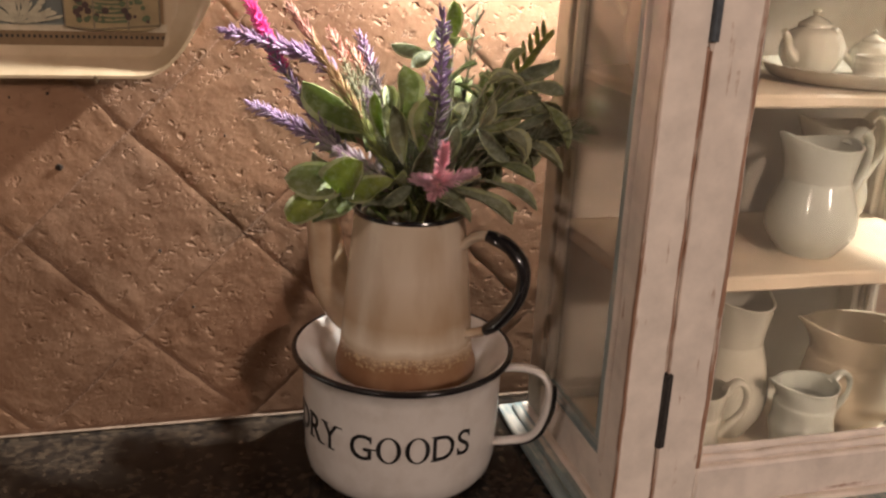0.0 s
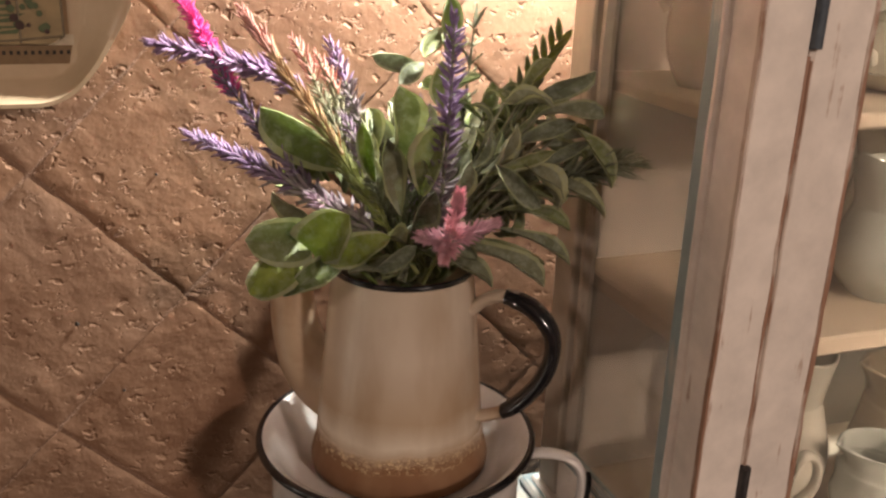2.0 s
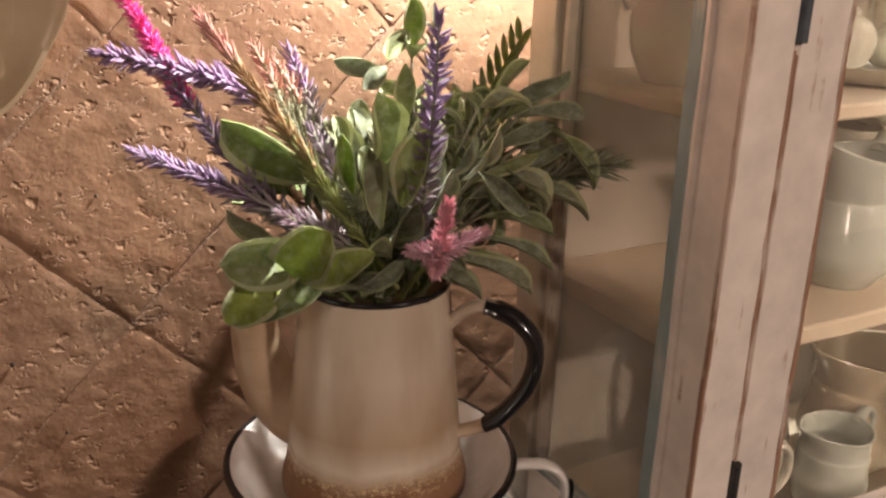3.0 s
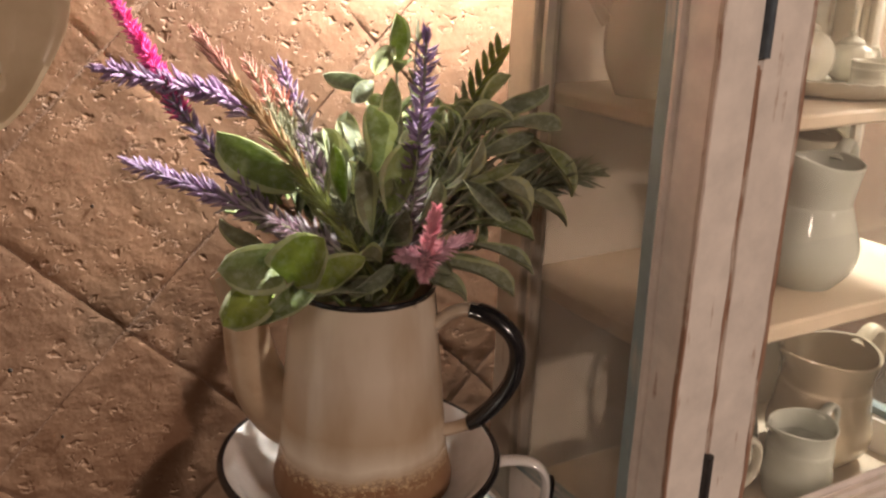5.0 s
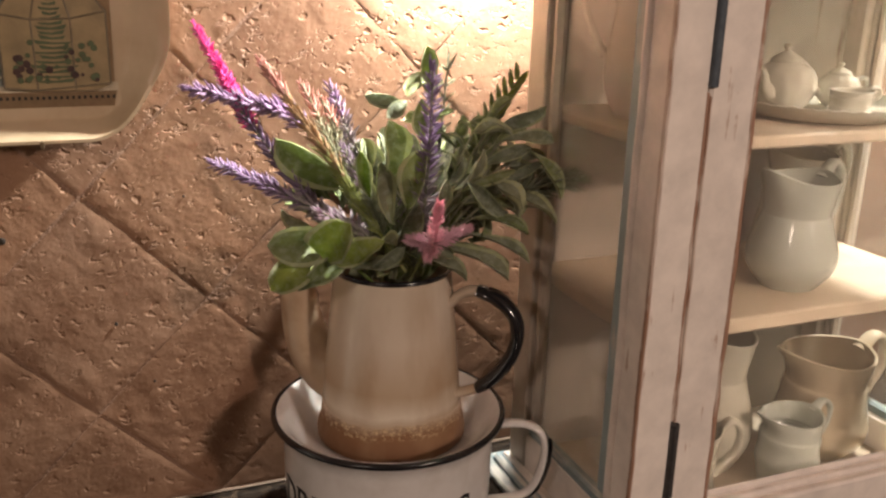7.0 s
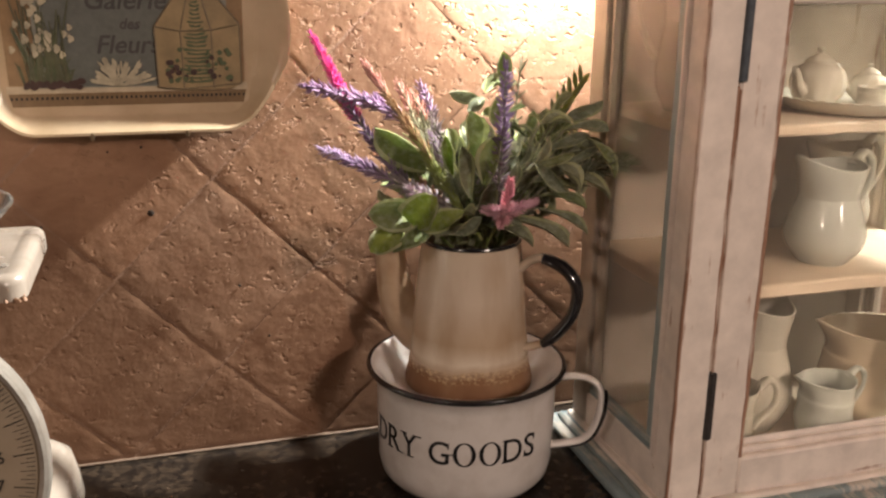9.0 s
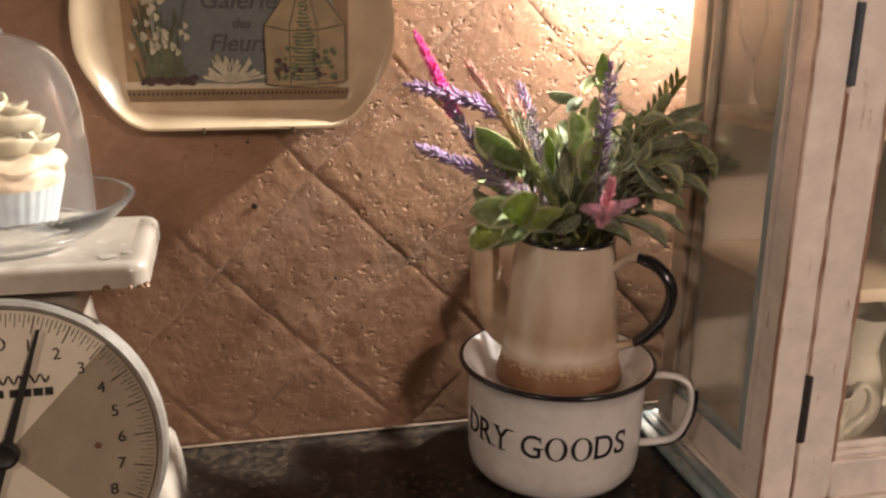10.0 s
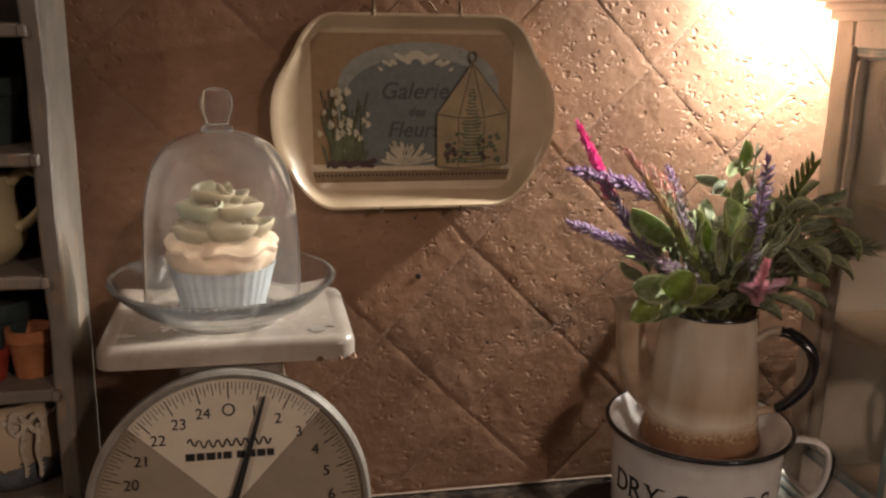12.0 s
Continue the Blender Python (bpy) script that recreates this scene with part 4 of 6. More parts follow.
def build_dome():
    t = thing("glass_dome", "clear blown glass cloche with a knob over the cupcake", "cloche", at=(PX, PY - 0.002, PZ + 0.0107))
    out = smooth_profile([(0.0500, 0.0), (0.0498, 0.012), (0.0490, 0.040), (0.0470, 0.066), (0.0420, 0.088), (0.0330, 0.1025), (0.0200, 0.1095), (0.0080, 0.1125)], 6)
    inn = [(max(r - 0.0013, 0.001), z - 0.0012 if z > 0.02 else z) for r, z in reversed(out)]
    dome = part("bell", lathe(out + inn, 96, close=True), BELL, t)
    dome.visible_shadow = False
    k = part("knob", lathe([(0, 0.1116)] + smooth_profile([(0.0100, 0.1118), (0.0095, 0.1145), (0.0075, 0.1165), (0.0082, 0.120), (0.0100, 0.126), (0.0098, 0.1325), (0.0070, 0.1375)], 4) + [(0, 0.1388)], 48), BELL, t, "round solid glass knob")
    k.visible_shadow = False


def build_cupcake():
    t = thing("cupcake", "ornamental cupcake with piped cream frosting in a pale blue pleated case", "cupcake", at=(PX - 0.0005, PY, PZ + 0.0088))
    paper = make_speckled("pale_blue_paper", (0.25, 0.28, 0.295), (0.32, 0.35, 0.36), 80, 0.5)
    cream = make_speckled("cream_frosting", (0.29, 0.24, 0.15), (0.38, 0.33, 0.23), 60, 0.45, 0.1)
    green = make_speckled("pale_green_frosting", (0.23, 0.235, 0.14), (0.31, 0.315, 0.21), 60, 0.45, 0.1)
    cake = make_speckled("peach_cake", (0.40, 0.30, 0.205), (0.50, 0.39, 0.28), 150, 0.7, 0.3)
    bm = lathe([(0, 0.0), (0.0258, 0.0), (0.0268, 0.002), (0.0300, 0.014), (0.0338, 0.0290), (0.0328, 0.0290), (0.028, 0.010), (0, 0.010)], 144)
    for v in bm.verts:
        r = math.hypot(v.co.x, v.co.y)
        if r > 0.02:
            k = 1 + 0.012 * math.cos(34 * math.atan2(v.co.y, v.co.x))
            v.co.x, v.co.y = v.co.x * k, v.co.y * k
    part("paper_case", bm, paper, t, "pale blue pleated paper case")
    part("cake", wavy(lathe(smooth_profile([(0.0318, 0.0275), (0.0340, 0.0320), (0.0338, 0.0380), (0.030, 0.043)], 4) + [(0, 0.044)], 60), 0.0020, 130), cake, t, "peach cake top")
    # piped loops of a broad ribbon in rising rings, over a wavy peach skirt
    rnd = random.Random(3)
    bm = lathe([(0.0345, 0.0385), (0.0355, 0.0415), (0.0330, 0.0450), (0.0250, 0.0475), (0, 0.048), (0, 0.040), (0.030, 0.0375)], 120)
    for v in bm.verts:
        r, a = math.hypot(v.co.x, v.co.y), math.atan2(v.co.y, v.co.x)
        if r > 0.02:
            k = 1 + 0.045 * math.sin(11 * a + 1.5 * math.sin(3 * a))
            v.co.x, v.co.y = v.co.x * k, v.co.y * k
            v.co.z += 0.0016 * math.sin(7 * a)
    part("frosting_skirt", bm, cake, t, "wavy peach frosting skirt")
    for ring, (rad, z, num, size) in enumerate(((0.0200, 0.0535, 5, 0.0130), (0.0165, 0.0655, 4, 0.0125), (0.0065, 0.0755, 3, 0.0105))):
        for k in range(num):
            a = 2 * math.pi * (k + 0.5 * (ring % 2)) / num + rnd.uniform(-0.15, 0.15)
            out, side = Vector((math.cos(a), math.sin(a), 0)), Vector((-math.sin(a), math.cos(a), 0))
            mid = out * rad + Vector((0, 0, z + rnd.uniform(-0.003, 0.003)))
            spin, r = rnd.uniform(-0.4, 0.4), size * rnd.uniform(0.9, 1.1)
            pts = []
            for q in range(19):
                b = radians(-150 + 300 * q / 18) + spin
                pts.append(mid + out * math.cos(b) * r * 0.8 + side * math.sin(b) * r + Vector((0, 0, 0.0022 * math.cos(2 * b) - 0.0035 * math.cos(b))))
            radii = [0.0062 * (0.55 + 0.45 * math.sin(math.pi * q / 18)) for q in range(19)]
            part("frosting_loop", tube(pts, radii, 12, flat=0.32), green if (ring >= 1 and (k + ring) % 3 == 0) else cream, t)
    part("frosting_core", wavy(lathe(smooth_profile([(0.028, 0.0420), (0.0220, 0.053), (0.0160, 0.065), (0.007, 0.0760)], 4) + [(0, 0.0775)], 40), 0.0015, 90), cream, t)


build_cake_plate()
build_cupcake()
build_dome()


# ---- painted tray on the wall ----
TXC, TZC = -0.0940, 0.3205


def tray_outline(hw, hh, bulge, rc):
    """Half width, half height, swell of the grip ends and corner radius of one loop, as points round the tray."""
    def swell(z):
        return bulge * math.exp(-abs((z + 0.003) / (hh * 0.60)) ** 3)
    right = [(hw, -hh + rc + (2 * hh - 2 * rc) * k / 40) for k in range(41)]
    corner = [(hw - rc + rc * math.cos(a), hh - rc + rc * math.sin(a)) for a in [math.pi / 2 * k / 12 for k in range(1, 13)]]
    low = [(x, -z) for x, z in reversed(corner)]
    top = [(hw - rc - (2 * hw - 2 * rc) * k / 30, hh) for k in range(1, 30)]
    half = low + right + corner
    pts = [(x + swell(z), z) for x, z in half] + top + [(-x - swell(z), z) for x, z in reversed(half)] + [(-x, -z) for x, z in top]
    return pts


def build_tray():
    t = thing("painted_tray", "cream lacquered tray painted with a flower shop sign, on the tiles", "tray", at=(TXC, WALL, TZC))
    lacquer = make_speckled("cream_lacquer", (0.42, 0.315, 0.20), (0.56, 0.435, 0.30), 22, 0.28, 0.02)
    bm = bmesh.new()
    loops = []
    for hw, hh, bulge, rad, y in ((0.074, 0.0625, 0.004, 0.012, -0.0035), (0.0815, 0.0690, 0.0215, 0.024, -0.0185), (0.0830, 0.0708, 0.0225, 0.025, -0.0205), (0.0815, 0.0690, 0.0215, 0.024, -0.0205),
                                  (0.0805, 0.0662, 0.0180, 0.022, -0.0180), (0.0785, 0.0605, 0.0060, 0.016, -0.0072), (0.0770, 0.0585, 0.0030, 0.014, -0.0058)):
        loops.append([bm.verts.new((x, y, z)) for x, z in tray_outline(hw, hh, bulge, rad)])
    n = len(loops[0])
    for a, b in zip(loops, loops[1:]):
        for k in range(n):
            bm.faces.new((a[k], a[(k + 1) % n], b[(k + 1) % n], b[k]))
    bm.faces.new(loops[0][::-1])
    bm.faces.new(loops[-1])
    part("tray_body", bm, lacquer, t)
    y = [-0.0060]

    def flat(name, pts, colour, label="", rough=0.35):
        """A painted patch on the tray's floor."""
        y[0] -= 0.00001
        b = bmesh.new()
        b.faces.new([b.verts.new((px, y[0], pz)) for px, pz in pts])
        return part(name, b, colour if not isinstance(colour, tuple) else make_speckled("tray_paint", tuple(v * 0.75 for v in colour), colour, 180, rough, 0.02), t, label, smooth=False)

    def ink(pts, r, m, name="painted_line"):
        y[0] -= 0.00001
        return part(name, tube([(a, y[0], b) for a, b in pts], r, 5), m, t, smooth=False)

    blue, deep = (0.150, 0.160, 0.145), make_speckled("sign_edge_paint", (0.19, 0.195, 0.17), (0.29, 0.285, 0.24), 150, 0.4, 0.02)
    # tan ground coloured darker, in place of the shade of the tray's lip
    flat("painted_panel", [(-0.0745, -0.0400), (0.0745, -0.0400), (0.0760, 0.0500), (0.070, 0.0565), (-0.070, 0.0565), (-0.0760, 0.0500)], (0.31, 0.20, 0.105), "tan painted ground, darkened for shade inside the lip")
    flat("painted_ground", [(-0.0755, -0.0445), (0.0755, -0.0445), (0.0735, -0.0530), (-0.0735, -0.0530)], (0.22, 0.145, 0.08), "brown painted border band")
    flat("painted_ledge", [(-0.0765, -0.0395), (0.0765, -0.0395), (0.0765, -0.0445), (-0.0765, -0.0445)], (0.55, 0.46, 0.33))
    for k in range(49):
        x = -0.0745 + k * 0.00307
        flat("painted_dot", [(x, -0.0468), (x + 0.0014, -0.0468), (x + 0.0014, -0.0486), (x, -0.0486)], INK)
    arch = [(-0.057, -0.041)] + [(0.004 + 0.061 * math.cos(radians(a)), 0.013 + 0.0375 * math.sin(radians(a)) ** 0.8) for a in range(178, 0, -8)] + [(0.065, -0.041)]
    flat("painted_sign", [(x, z) for x, z in arch], deep, "blue-grey painted arched sign")
    flat("painted_sign", [(x * 0.90 + 0.0003, z * 0.87 - 0.0045) for x, z in arch], blue)
    scroll = make_speckled("scroll_paint", (0.38, 0.34, 0.26), (0.52, 0.47, 0.36), 200, 0.4, 0.02)
    # scrolled crest over the sign: a shell between two curling leaves
    for k in range(7):
        a = radians(90 + (k - 3) * 27)
        x, z = 0.0015 + 0.0062 * math.cos(a), 0.0365 + 0.0050 * math.sin(a)
        flat("painted_scroll", [(x + 0.0034 * math.cos(b) * (1 + 0.3 * math.sin(3 * b + k)), z + 0.0030 * math.sin(b)) for b in [j * math.pi / 6 for j in range(12)]], scroll)
    for s_ in (-1, 1):
        for k in range(6):
            x, z = 0.0015 + s_ * (0.0105 + 0.0032 * k), 0.0385 - 0.0003 * k * k + 0.0022 * math.sin(k * 1.9)
            r = 0.0034 - 0.0003 * k
            flat("painted_scroll", [(x + r * math.cos(b), z + r * 0.75 * math.sin(b + 0.5 * s_)) for b in [j * math.pi / 6 for j in range(12)]], scroll)
    word = make_speckled("sign_lettering", (0.045, 0.045, 0.045), (0.08, 0.075, 0.07), 90, 0.5, 0.02)
    for text, x, z, size in (("Galerie", 0.000, 0.0145, 0.0175), ("des", 0.002, -0.0005, 0.0095), ("Fleurs", 0.000, -0.0140, 0.0165)):
        b = lettering(text, size, 0.00003, 1.0, 0.25, 0.00025)
        b.transform(pose(x, y[0] - 0.0002, z, 90, 0, 0))
        part("painted_word", b, word, t, smooth=False)
    y[0] -= 0.0003
    rnd = random.Random(5)
    stem, white, soil, fern = (make_speckled(n_, tuple(v * 0.6 for v in c), c, 160, 0.45, 0.02) for n_, c in
                               (("stem_paint", (0.12, 0.125, 0.065)), ("petal_paint", (0.52, 0.46, 0.33)), ("soil_paint", (0.07, 0.035, 0.03)), ("fern_paint", (0.10, 0.125, 0.06))))
    for k in range(32):
        x = -0.062 + rnd.random() * 0.024
        top = (x + rnd.uniform(-0.012, 0.012), rnd.uniform(-0.018, 0.016))
        ink([(x, -0.038), (x + (top[0] - x) * 0.3, -0.02), top], 0.00042, stem, "painted_stem")
        bx, w = x + rnd.uniform(-0.004, 0.004), rnd.uniform(0.0007, 0.0014)
        tx, tz = bx + rnd.uniform(-0.013, 0.013), rnd.uniform(-0.030, 0.004)
        flat("painted_blade", [(bx - w, -0.0385), (bx + w, -0.0385), ((bx + tx) / 2 + w, (tz - 0.03) / 2), (tx, tz), ((bx + tx) / 2 - w, (tz - 0.034) / 2)], stem if k % 3 else fern)
    for k in range(26):
        x, z = -0.052 + rnd.uniform(-0.018, 0.018), rnd.uniform(-0.020, 0.016)
        s = rnd.uniform(0.0015, 0.0028)
        flat("painted_petal", [(x + s * math.cos(b) * (0.6 + 0.4 * abs(math.cos(1.5 * b))), z + s * 1.3 * math.sin(b) * (0.6 + 0.4 * abs(math.cos(1.5 * b)))) for b in [j * math.pi / 7 for j in range(14)]], white)
    for k in range(22):
        x, z, s = -0.064 + k * 0.0016, -0.0385 + rnd.uniform(-0.002, 0.002), rnd.uniform(0.0015, 0.003)
        flat("painted_soil", [(x + s * math.cos(b), z + s * 0.7 * math.sin(b)) for b in [j * math.pi / 4 for j in range(8)]], soil)
    for k in range(60):
        a = radians(rnd.uniform(8, 172))
        r = rnd.uniform(0.010, 0.022)
        x, z = -0.0055, -0.0405
        ex, ez = x + r * math.cos(a), z + r * 0.9 * math.sin(a)
        w = rnd.uniform(0.0006, 0.0012)
        flat("painted_frond", [(x + rnd.uniform(-.004, .004), z), (ex - w * math.sin(a), ez + w * math.cos(a)), (ex + 0.002 * math.cos(a), ez + 0.002 * math.sin(a)), (ex + w * math.sin(a), ez - w * math.cos(a))], white)
    # painted lantern house with a little fir in it
    pale = make_speckled("lantern_paint", (0.22, 0.165, 0.09), (0.36, 0.265, 0.14), 70, 0.4, 0.02)
    flat("painted_lantern", [(0.018, -0.0415), (0.030, -0.0435), (0.066, -0.0435), (0.0725, -0.040), (0.0725, -0.0005), (0.044, 0.036), (0.0175, -0.002)], pale)
    bar = make_speckled("lantern_bars", (0.12, 0.095, 0.06), (0.22, 0.175, 0.115), 120, 0.4, 0.02)
    for a, b in (((0.018, -0.0415), (0.0175, -0.002)), ((0.0345, -0.043), (0.034, -0.005)), ((0.054, -0.043), (0.054, -0.0045)), ((0.0725, -0.040), (0.0725, -0.0005)), ((0.0175, -0.002), (0.044, 0.036)), ((0.034, -0.005), (0.044, 0.036)),
                 ((0.054, -0.0045), (0.044, 0.036)), ((0.0725, -0.0005), (0.044, 0.036)), ((0.0175, -0.002), (0.034, -0.005)), ((0.034, -0.005), (0.054, -0.0045)), ((0.054, -0.0045), (0.0725, -0.0005)), ((0.018, -0.0415), (0.0345, -0.043)), ((0.0345, -0.043), (0.0725, -0.040))):
        ink([a, b], 0.00055, bar, "painted_bar")
    ink([(0.044 + 0.0032 * math.cos(q), 0.0405 + 0.0038 * math.sin(q)) for q in [j * math.pi / 8 for j in range(17)]], 0.0007, bar, "painted_ring")
    for k in range(22):
        z = -0.038 + k * 0.0026
        w = 0.0120 * (1 - k / 25) * (0.75 + 0.5 * rnd.random())
        for s in (-1, 1):
            flat("painted_branch", [(0.044, z), (0.044 + s * w, z + 0.0020 * rnd.random()), (0.044 + s * w * 0.8, z - 0.0008), (0.044, z - 0.0011)], fern)
    for k in range(46):
        x, z, s = 0.022 + rnd.random() * 0.045, -0.038 + rnd.random() ** 2 * 0.022, rnd.uniform(0.0010, 0.0022)
        flat("painted_leaf", [(x + s * math.cos(b), z + s * math.sin(b)) for b in [j * math.pi / 4 for j in range(8)]], fern if k % 3 else soil)
    # wire hanger
    h = thing("plate_hanger", "bent wire plate hanger holding the tray on the wall", "hanger", at=(TXC, WALL, TZC))
    wire = mat("dull_brass_wire", (0.20, 0.14, 0.085), 0.4, 0.8)
    for sx in (-0.026, 0.034):
        part("hook", tube([(sx, -0.003, -0.060), (sx, -0.004, -0.0725), (sx, -0.012, -0.0735), (sx, -0.0215, -0.0728), (sx, -0.0228, -0.0690)], 0.0010, 8), wire, h)
    for sx in (-0.032, 0.031):
        part("hook", tube([(sx + 0.004, -0.003, 0.060), (sx + 0.003, -0.004, 0.0735), (sx + 0.001, -0.012, 0.0790), (sx, -0.0215, 0.0740), (sx, -0.0228, 0.0695)], 0.0010, 8), wire, h)
    for s in (-1, 1):
        part("wire", tube([(s * 0.030, -0.003, 0.058), (s * 0.012, -0.004, 0.078), (s * 0.0015, -0.004, 0.092)], 0.0008, 6), wire, h)


build_tray()


# ---- artificial bouquet in the pitcher ----
MOUTH = Vector((0.124, 0.531, 0.171))
SAGE = make_leaf("frosted_sage_leaf", (0.120, 0.130, 0.085), (0.25, 0.26, 0.18), 0.5)
GREEN = make_leaf("mid_green_leaf", (0.115, 0.135, 0.060), (0.24, 0.27, 0.13), 0.4)
FRESH = make_leaf("fresh_green_leaf", (0.11, 0.15, 0.035), (0.28, 0.34, 0.09), 0.3)
DARKLEAF = make_leaf("dark_green_leaf", (0.095, 0.125, 0.050), (0.20, 0.25, 0.10), 0.35)
OLIVE = make_leaf("olive_stem", (0.155, 0.165, 0.06), (0.31, 0.32, 0.13), 0.2)
STALK = make_leaf("grey_green_stalk", (0.12, 0.125, 0.09), (0.25, 0.25, 0.19), 0.3)
LAV = make_leaf("lavender_floret", (0.20, 0.12, 0.25), (0.38, 0.26, 0.44), 0.2, 0.05)
LAV_PALE = make_leaf("faded_lavender_floret", (0.23, 0.15, 0.25), (0.42, 0.31, 0.43), 0.25, 0.05)
MAUVE = make_leaf("grey_mauve_floret", (0.20, 0.145, 0.19), (0.36, 0.29, 0.34), 0.35, 0.05)
RUST = make_leaf("rust_peach_needle", (0.26, 0.165, 0.095), (0.41, 0.28, 0.18), 0.15)
SILVER = make_leaf("pale_silver_needle", (0.17, 0.155, 0.105), (0.30, 0.275, 0.20), 0.2)
HOT_PINK = make_leaf("hot_pink_bristle", (0.78, 0.08, 0.36), (0.95, 0.18, 0.55), 0.0, 0.1)
BLUSH = make_leaf("blush_bristle", (0.64, 0.30, 0.42), (0.82, 0.50, 0.61))
PEACH = make_leaf("peach_bristle", (0.52, 0.24, 0.22), (0.70, 0.39, 0.36))

bouquet = thing("artificial_bouquet", "artificial lavender, blush blooms and sage foliage standing in the enamel pitcher", "flowers")


def curve(a, b, sag=0.0, side=(0, 0, 0), n=14):
    """A bowed line from a to b."""
    a, b = Vector(a), Vector(b)
    m = (a + b) / 2 + Vector((0, 0, sag)) + Vector(side)
    return [a * (1 - t) ** 2 + m * 2 * t * (1 - t) + b * t * t for t in [k / n for k in range(n + 1)]]


def spindle(bm, base, way, length, width, bend=None, seg=5, tone=0):
    """One narrow pointed floret or needle."""
    way = way.normalized()
    side = way.cross(Vector((0.31, 0.2, 0.93))).normalized()
    up = way.cross(side)
    bend = bend or Vector((0, 0, 0))
    a = bm.verts.new(base)
    tip = bm.verts.new(base + way * length + bend * length)
    rings = []
    for t, w in ((0.30, 0.85), (0.65, 0.9)):
        c = base + way * length * t + bend * length * t * t
        rings.append([bm.verts.new(c + (side * math.cos(2 * math.pi * k / seg) + up * math.sin(2 * math.pi * k / seg)) * width * w / 2) for k in range(seg)])
    for k in range(seg):
        q = (k + 1) % seg
        for f in ((a, rings[0][q], rings[0][k]), (rings[0][k], rings[0][q], rings[1][q], rings[1][k]), (rings[1][k], rings[1][q], tip)):
            bm.faces.new(f).material_index = tone


def along(line, t):
    f = t * (len(line) - 1)
    i = min(int(f), len(line) - 2)
    return line[i].lerp(line[i + 1], f - i), (line[i + 1] - line[i]).normalized()


def spike(name, label, line, start, end, m, count, size, width, stalk, open_angle=50, rnd=None, taper=0.5, up_curl=0.2, parent=None, faded=None, turn=0.5):
    """A stalk with florets set in whorls between two stretches of its length."""
    rnd = rnd or random.Random(len(name) + count)
    s = part(name, tube(line, [0.0011 - 0.0005 * k / (len(line) - 1) for k in range(len(line))], 7), stalk, parent or bouquet, label)
    bm = bmesh.new()
    for k in range(count):
        t = start + (end - start) * (k + rnd.random()) / count
        p, d = along(line, t)
        a = k * 2.399 + rnd.uniform(-0.4, 0.4)
        side = d.cross(Vector((0.2, 0.9, 0.3))).normalized()
        out = side * math.cos(a) + d.cross(side) * math.sin(a)
        o = radians(open_angle + rnd.uniform(-16, 16))
        if t > end - 0.04:
            o *= 0.4
        w = out * math.sin(o) + d * math.cos(o)
        f = 1 - taper * max(0.0, (t - start) / (end - start)) ** 2
        spindle(bm, p, w, size * f * rnd.uniform(0.75, 1.2), width * f * rnd.uniform(0.8, 1.2), d * up_curl, 5, int(faded is not None and (t - start) / (end - start) + rnd.uniform(-0.12, 0.12) < turn))
    part("flower_head", bm, m if faded is None else [m, faded], s)
    return s


def leafy(name, label, line, m, pairs, length, width, start=0.25, spread=55, seed=0, curl=0.5, stalk=None, cup=0.35, droop=0.0, round_tip=0.5, tip=True):
    """A stem with leaves in turned pairs."""
    rnd = random.Random(seed)
    s = part(name, tube(line, [0.0012 - 0.0006 * k / (len(line) - 1) for k in range(len(line))], 7), stalk or m, bouquet, label)
    for k in range(pairs):
        t = start + (0.97 - start) * k / max(1, pairs - 1)
        p, d = along(line, t)
        base_side = d.cross(Vector((0, 0, 1))).normalized()
        for q in (0, 1):
            a = k * 1.45 + q * math.pi + rnd.uniform(-0.35, 0.35)
            out = base_side * math.cos(a) + d.cross(base_side) * math.sin(a)
            o = radians(spread + rnd.uniform(-15, 15))
            w = d * math.cos(o) + out * math.sin(o) - Vector((0, 0, droop))
            leaf(s, p, w, d * 0.8 + Vector((rnd.uniform(-.3, .3), -0.5, 0.5)), length * rnd.uniform(0.7, 1.15), width * rnd.uniform(0.75, 1.15), m, curl * rnd.uniform(0.3, 1.6), cup, 0.12, rnd.random(), round_tip)
    if tip:
        p, d = along(line, 0.99)
        leaf(s, p, d, Vector((0, -0.6, 0.6)), length, width, m, curl * 0.6, cup, 0.1, rnd.random(), round_tip)
    return s


def laid_leaf(parent, base, tip, width, m, bow=0.5, face=(0.0, -0.85, 0.5), seed=0, round_tip=0.75, cup=0.75, wave=0.20):
    """A leaf from base to tip, arched by bow radians, its upper side to face."""
    base, tip, up = Vector(base), Vector(tip), Vector(face)
    way = tip - base
    size = way.length
    way.normalize()
    up = (up - way * up.dot(way)).normalized()
    return leaf(parent, base, way * math.cos(bow / 2) + up * math.sin(bow / 2), up, size * (1.02 + 0.05 * bow * bow), width, m, bow, cup, wave, seed, round_tip)


# lavender
LV = "purple artificial lavender spike"
spike("lavender_sprig", LV, curve((0.106, 0.503, 0.2030), (0.030, 0.5945, 0.2335), 0.004), 0.04, 0.985, LAV, 230, 0.0098, 0.0022, STALK, 50, random.Random(1), 0.40, faded=MAUVE, turn=0.42)
spike("lavender_sprig", LV, [Vector(q) for q in smooth_profile([(0.118, 0.535, 0.180), (0.100, 0.548, 0.238), (0.0740, 0.556, 0.264), (0.045, 0.556, 0.2745), (0.015, 0.554, 0.2825)], 5)], 0.42, 0.985, LAV, 190, 0.0090, 0.0022, STALK, 50, random.Random(2), 0.35)
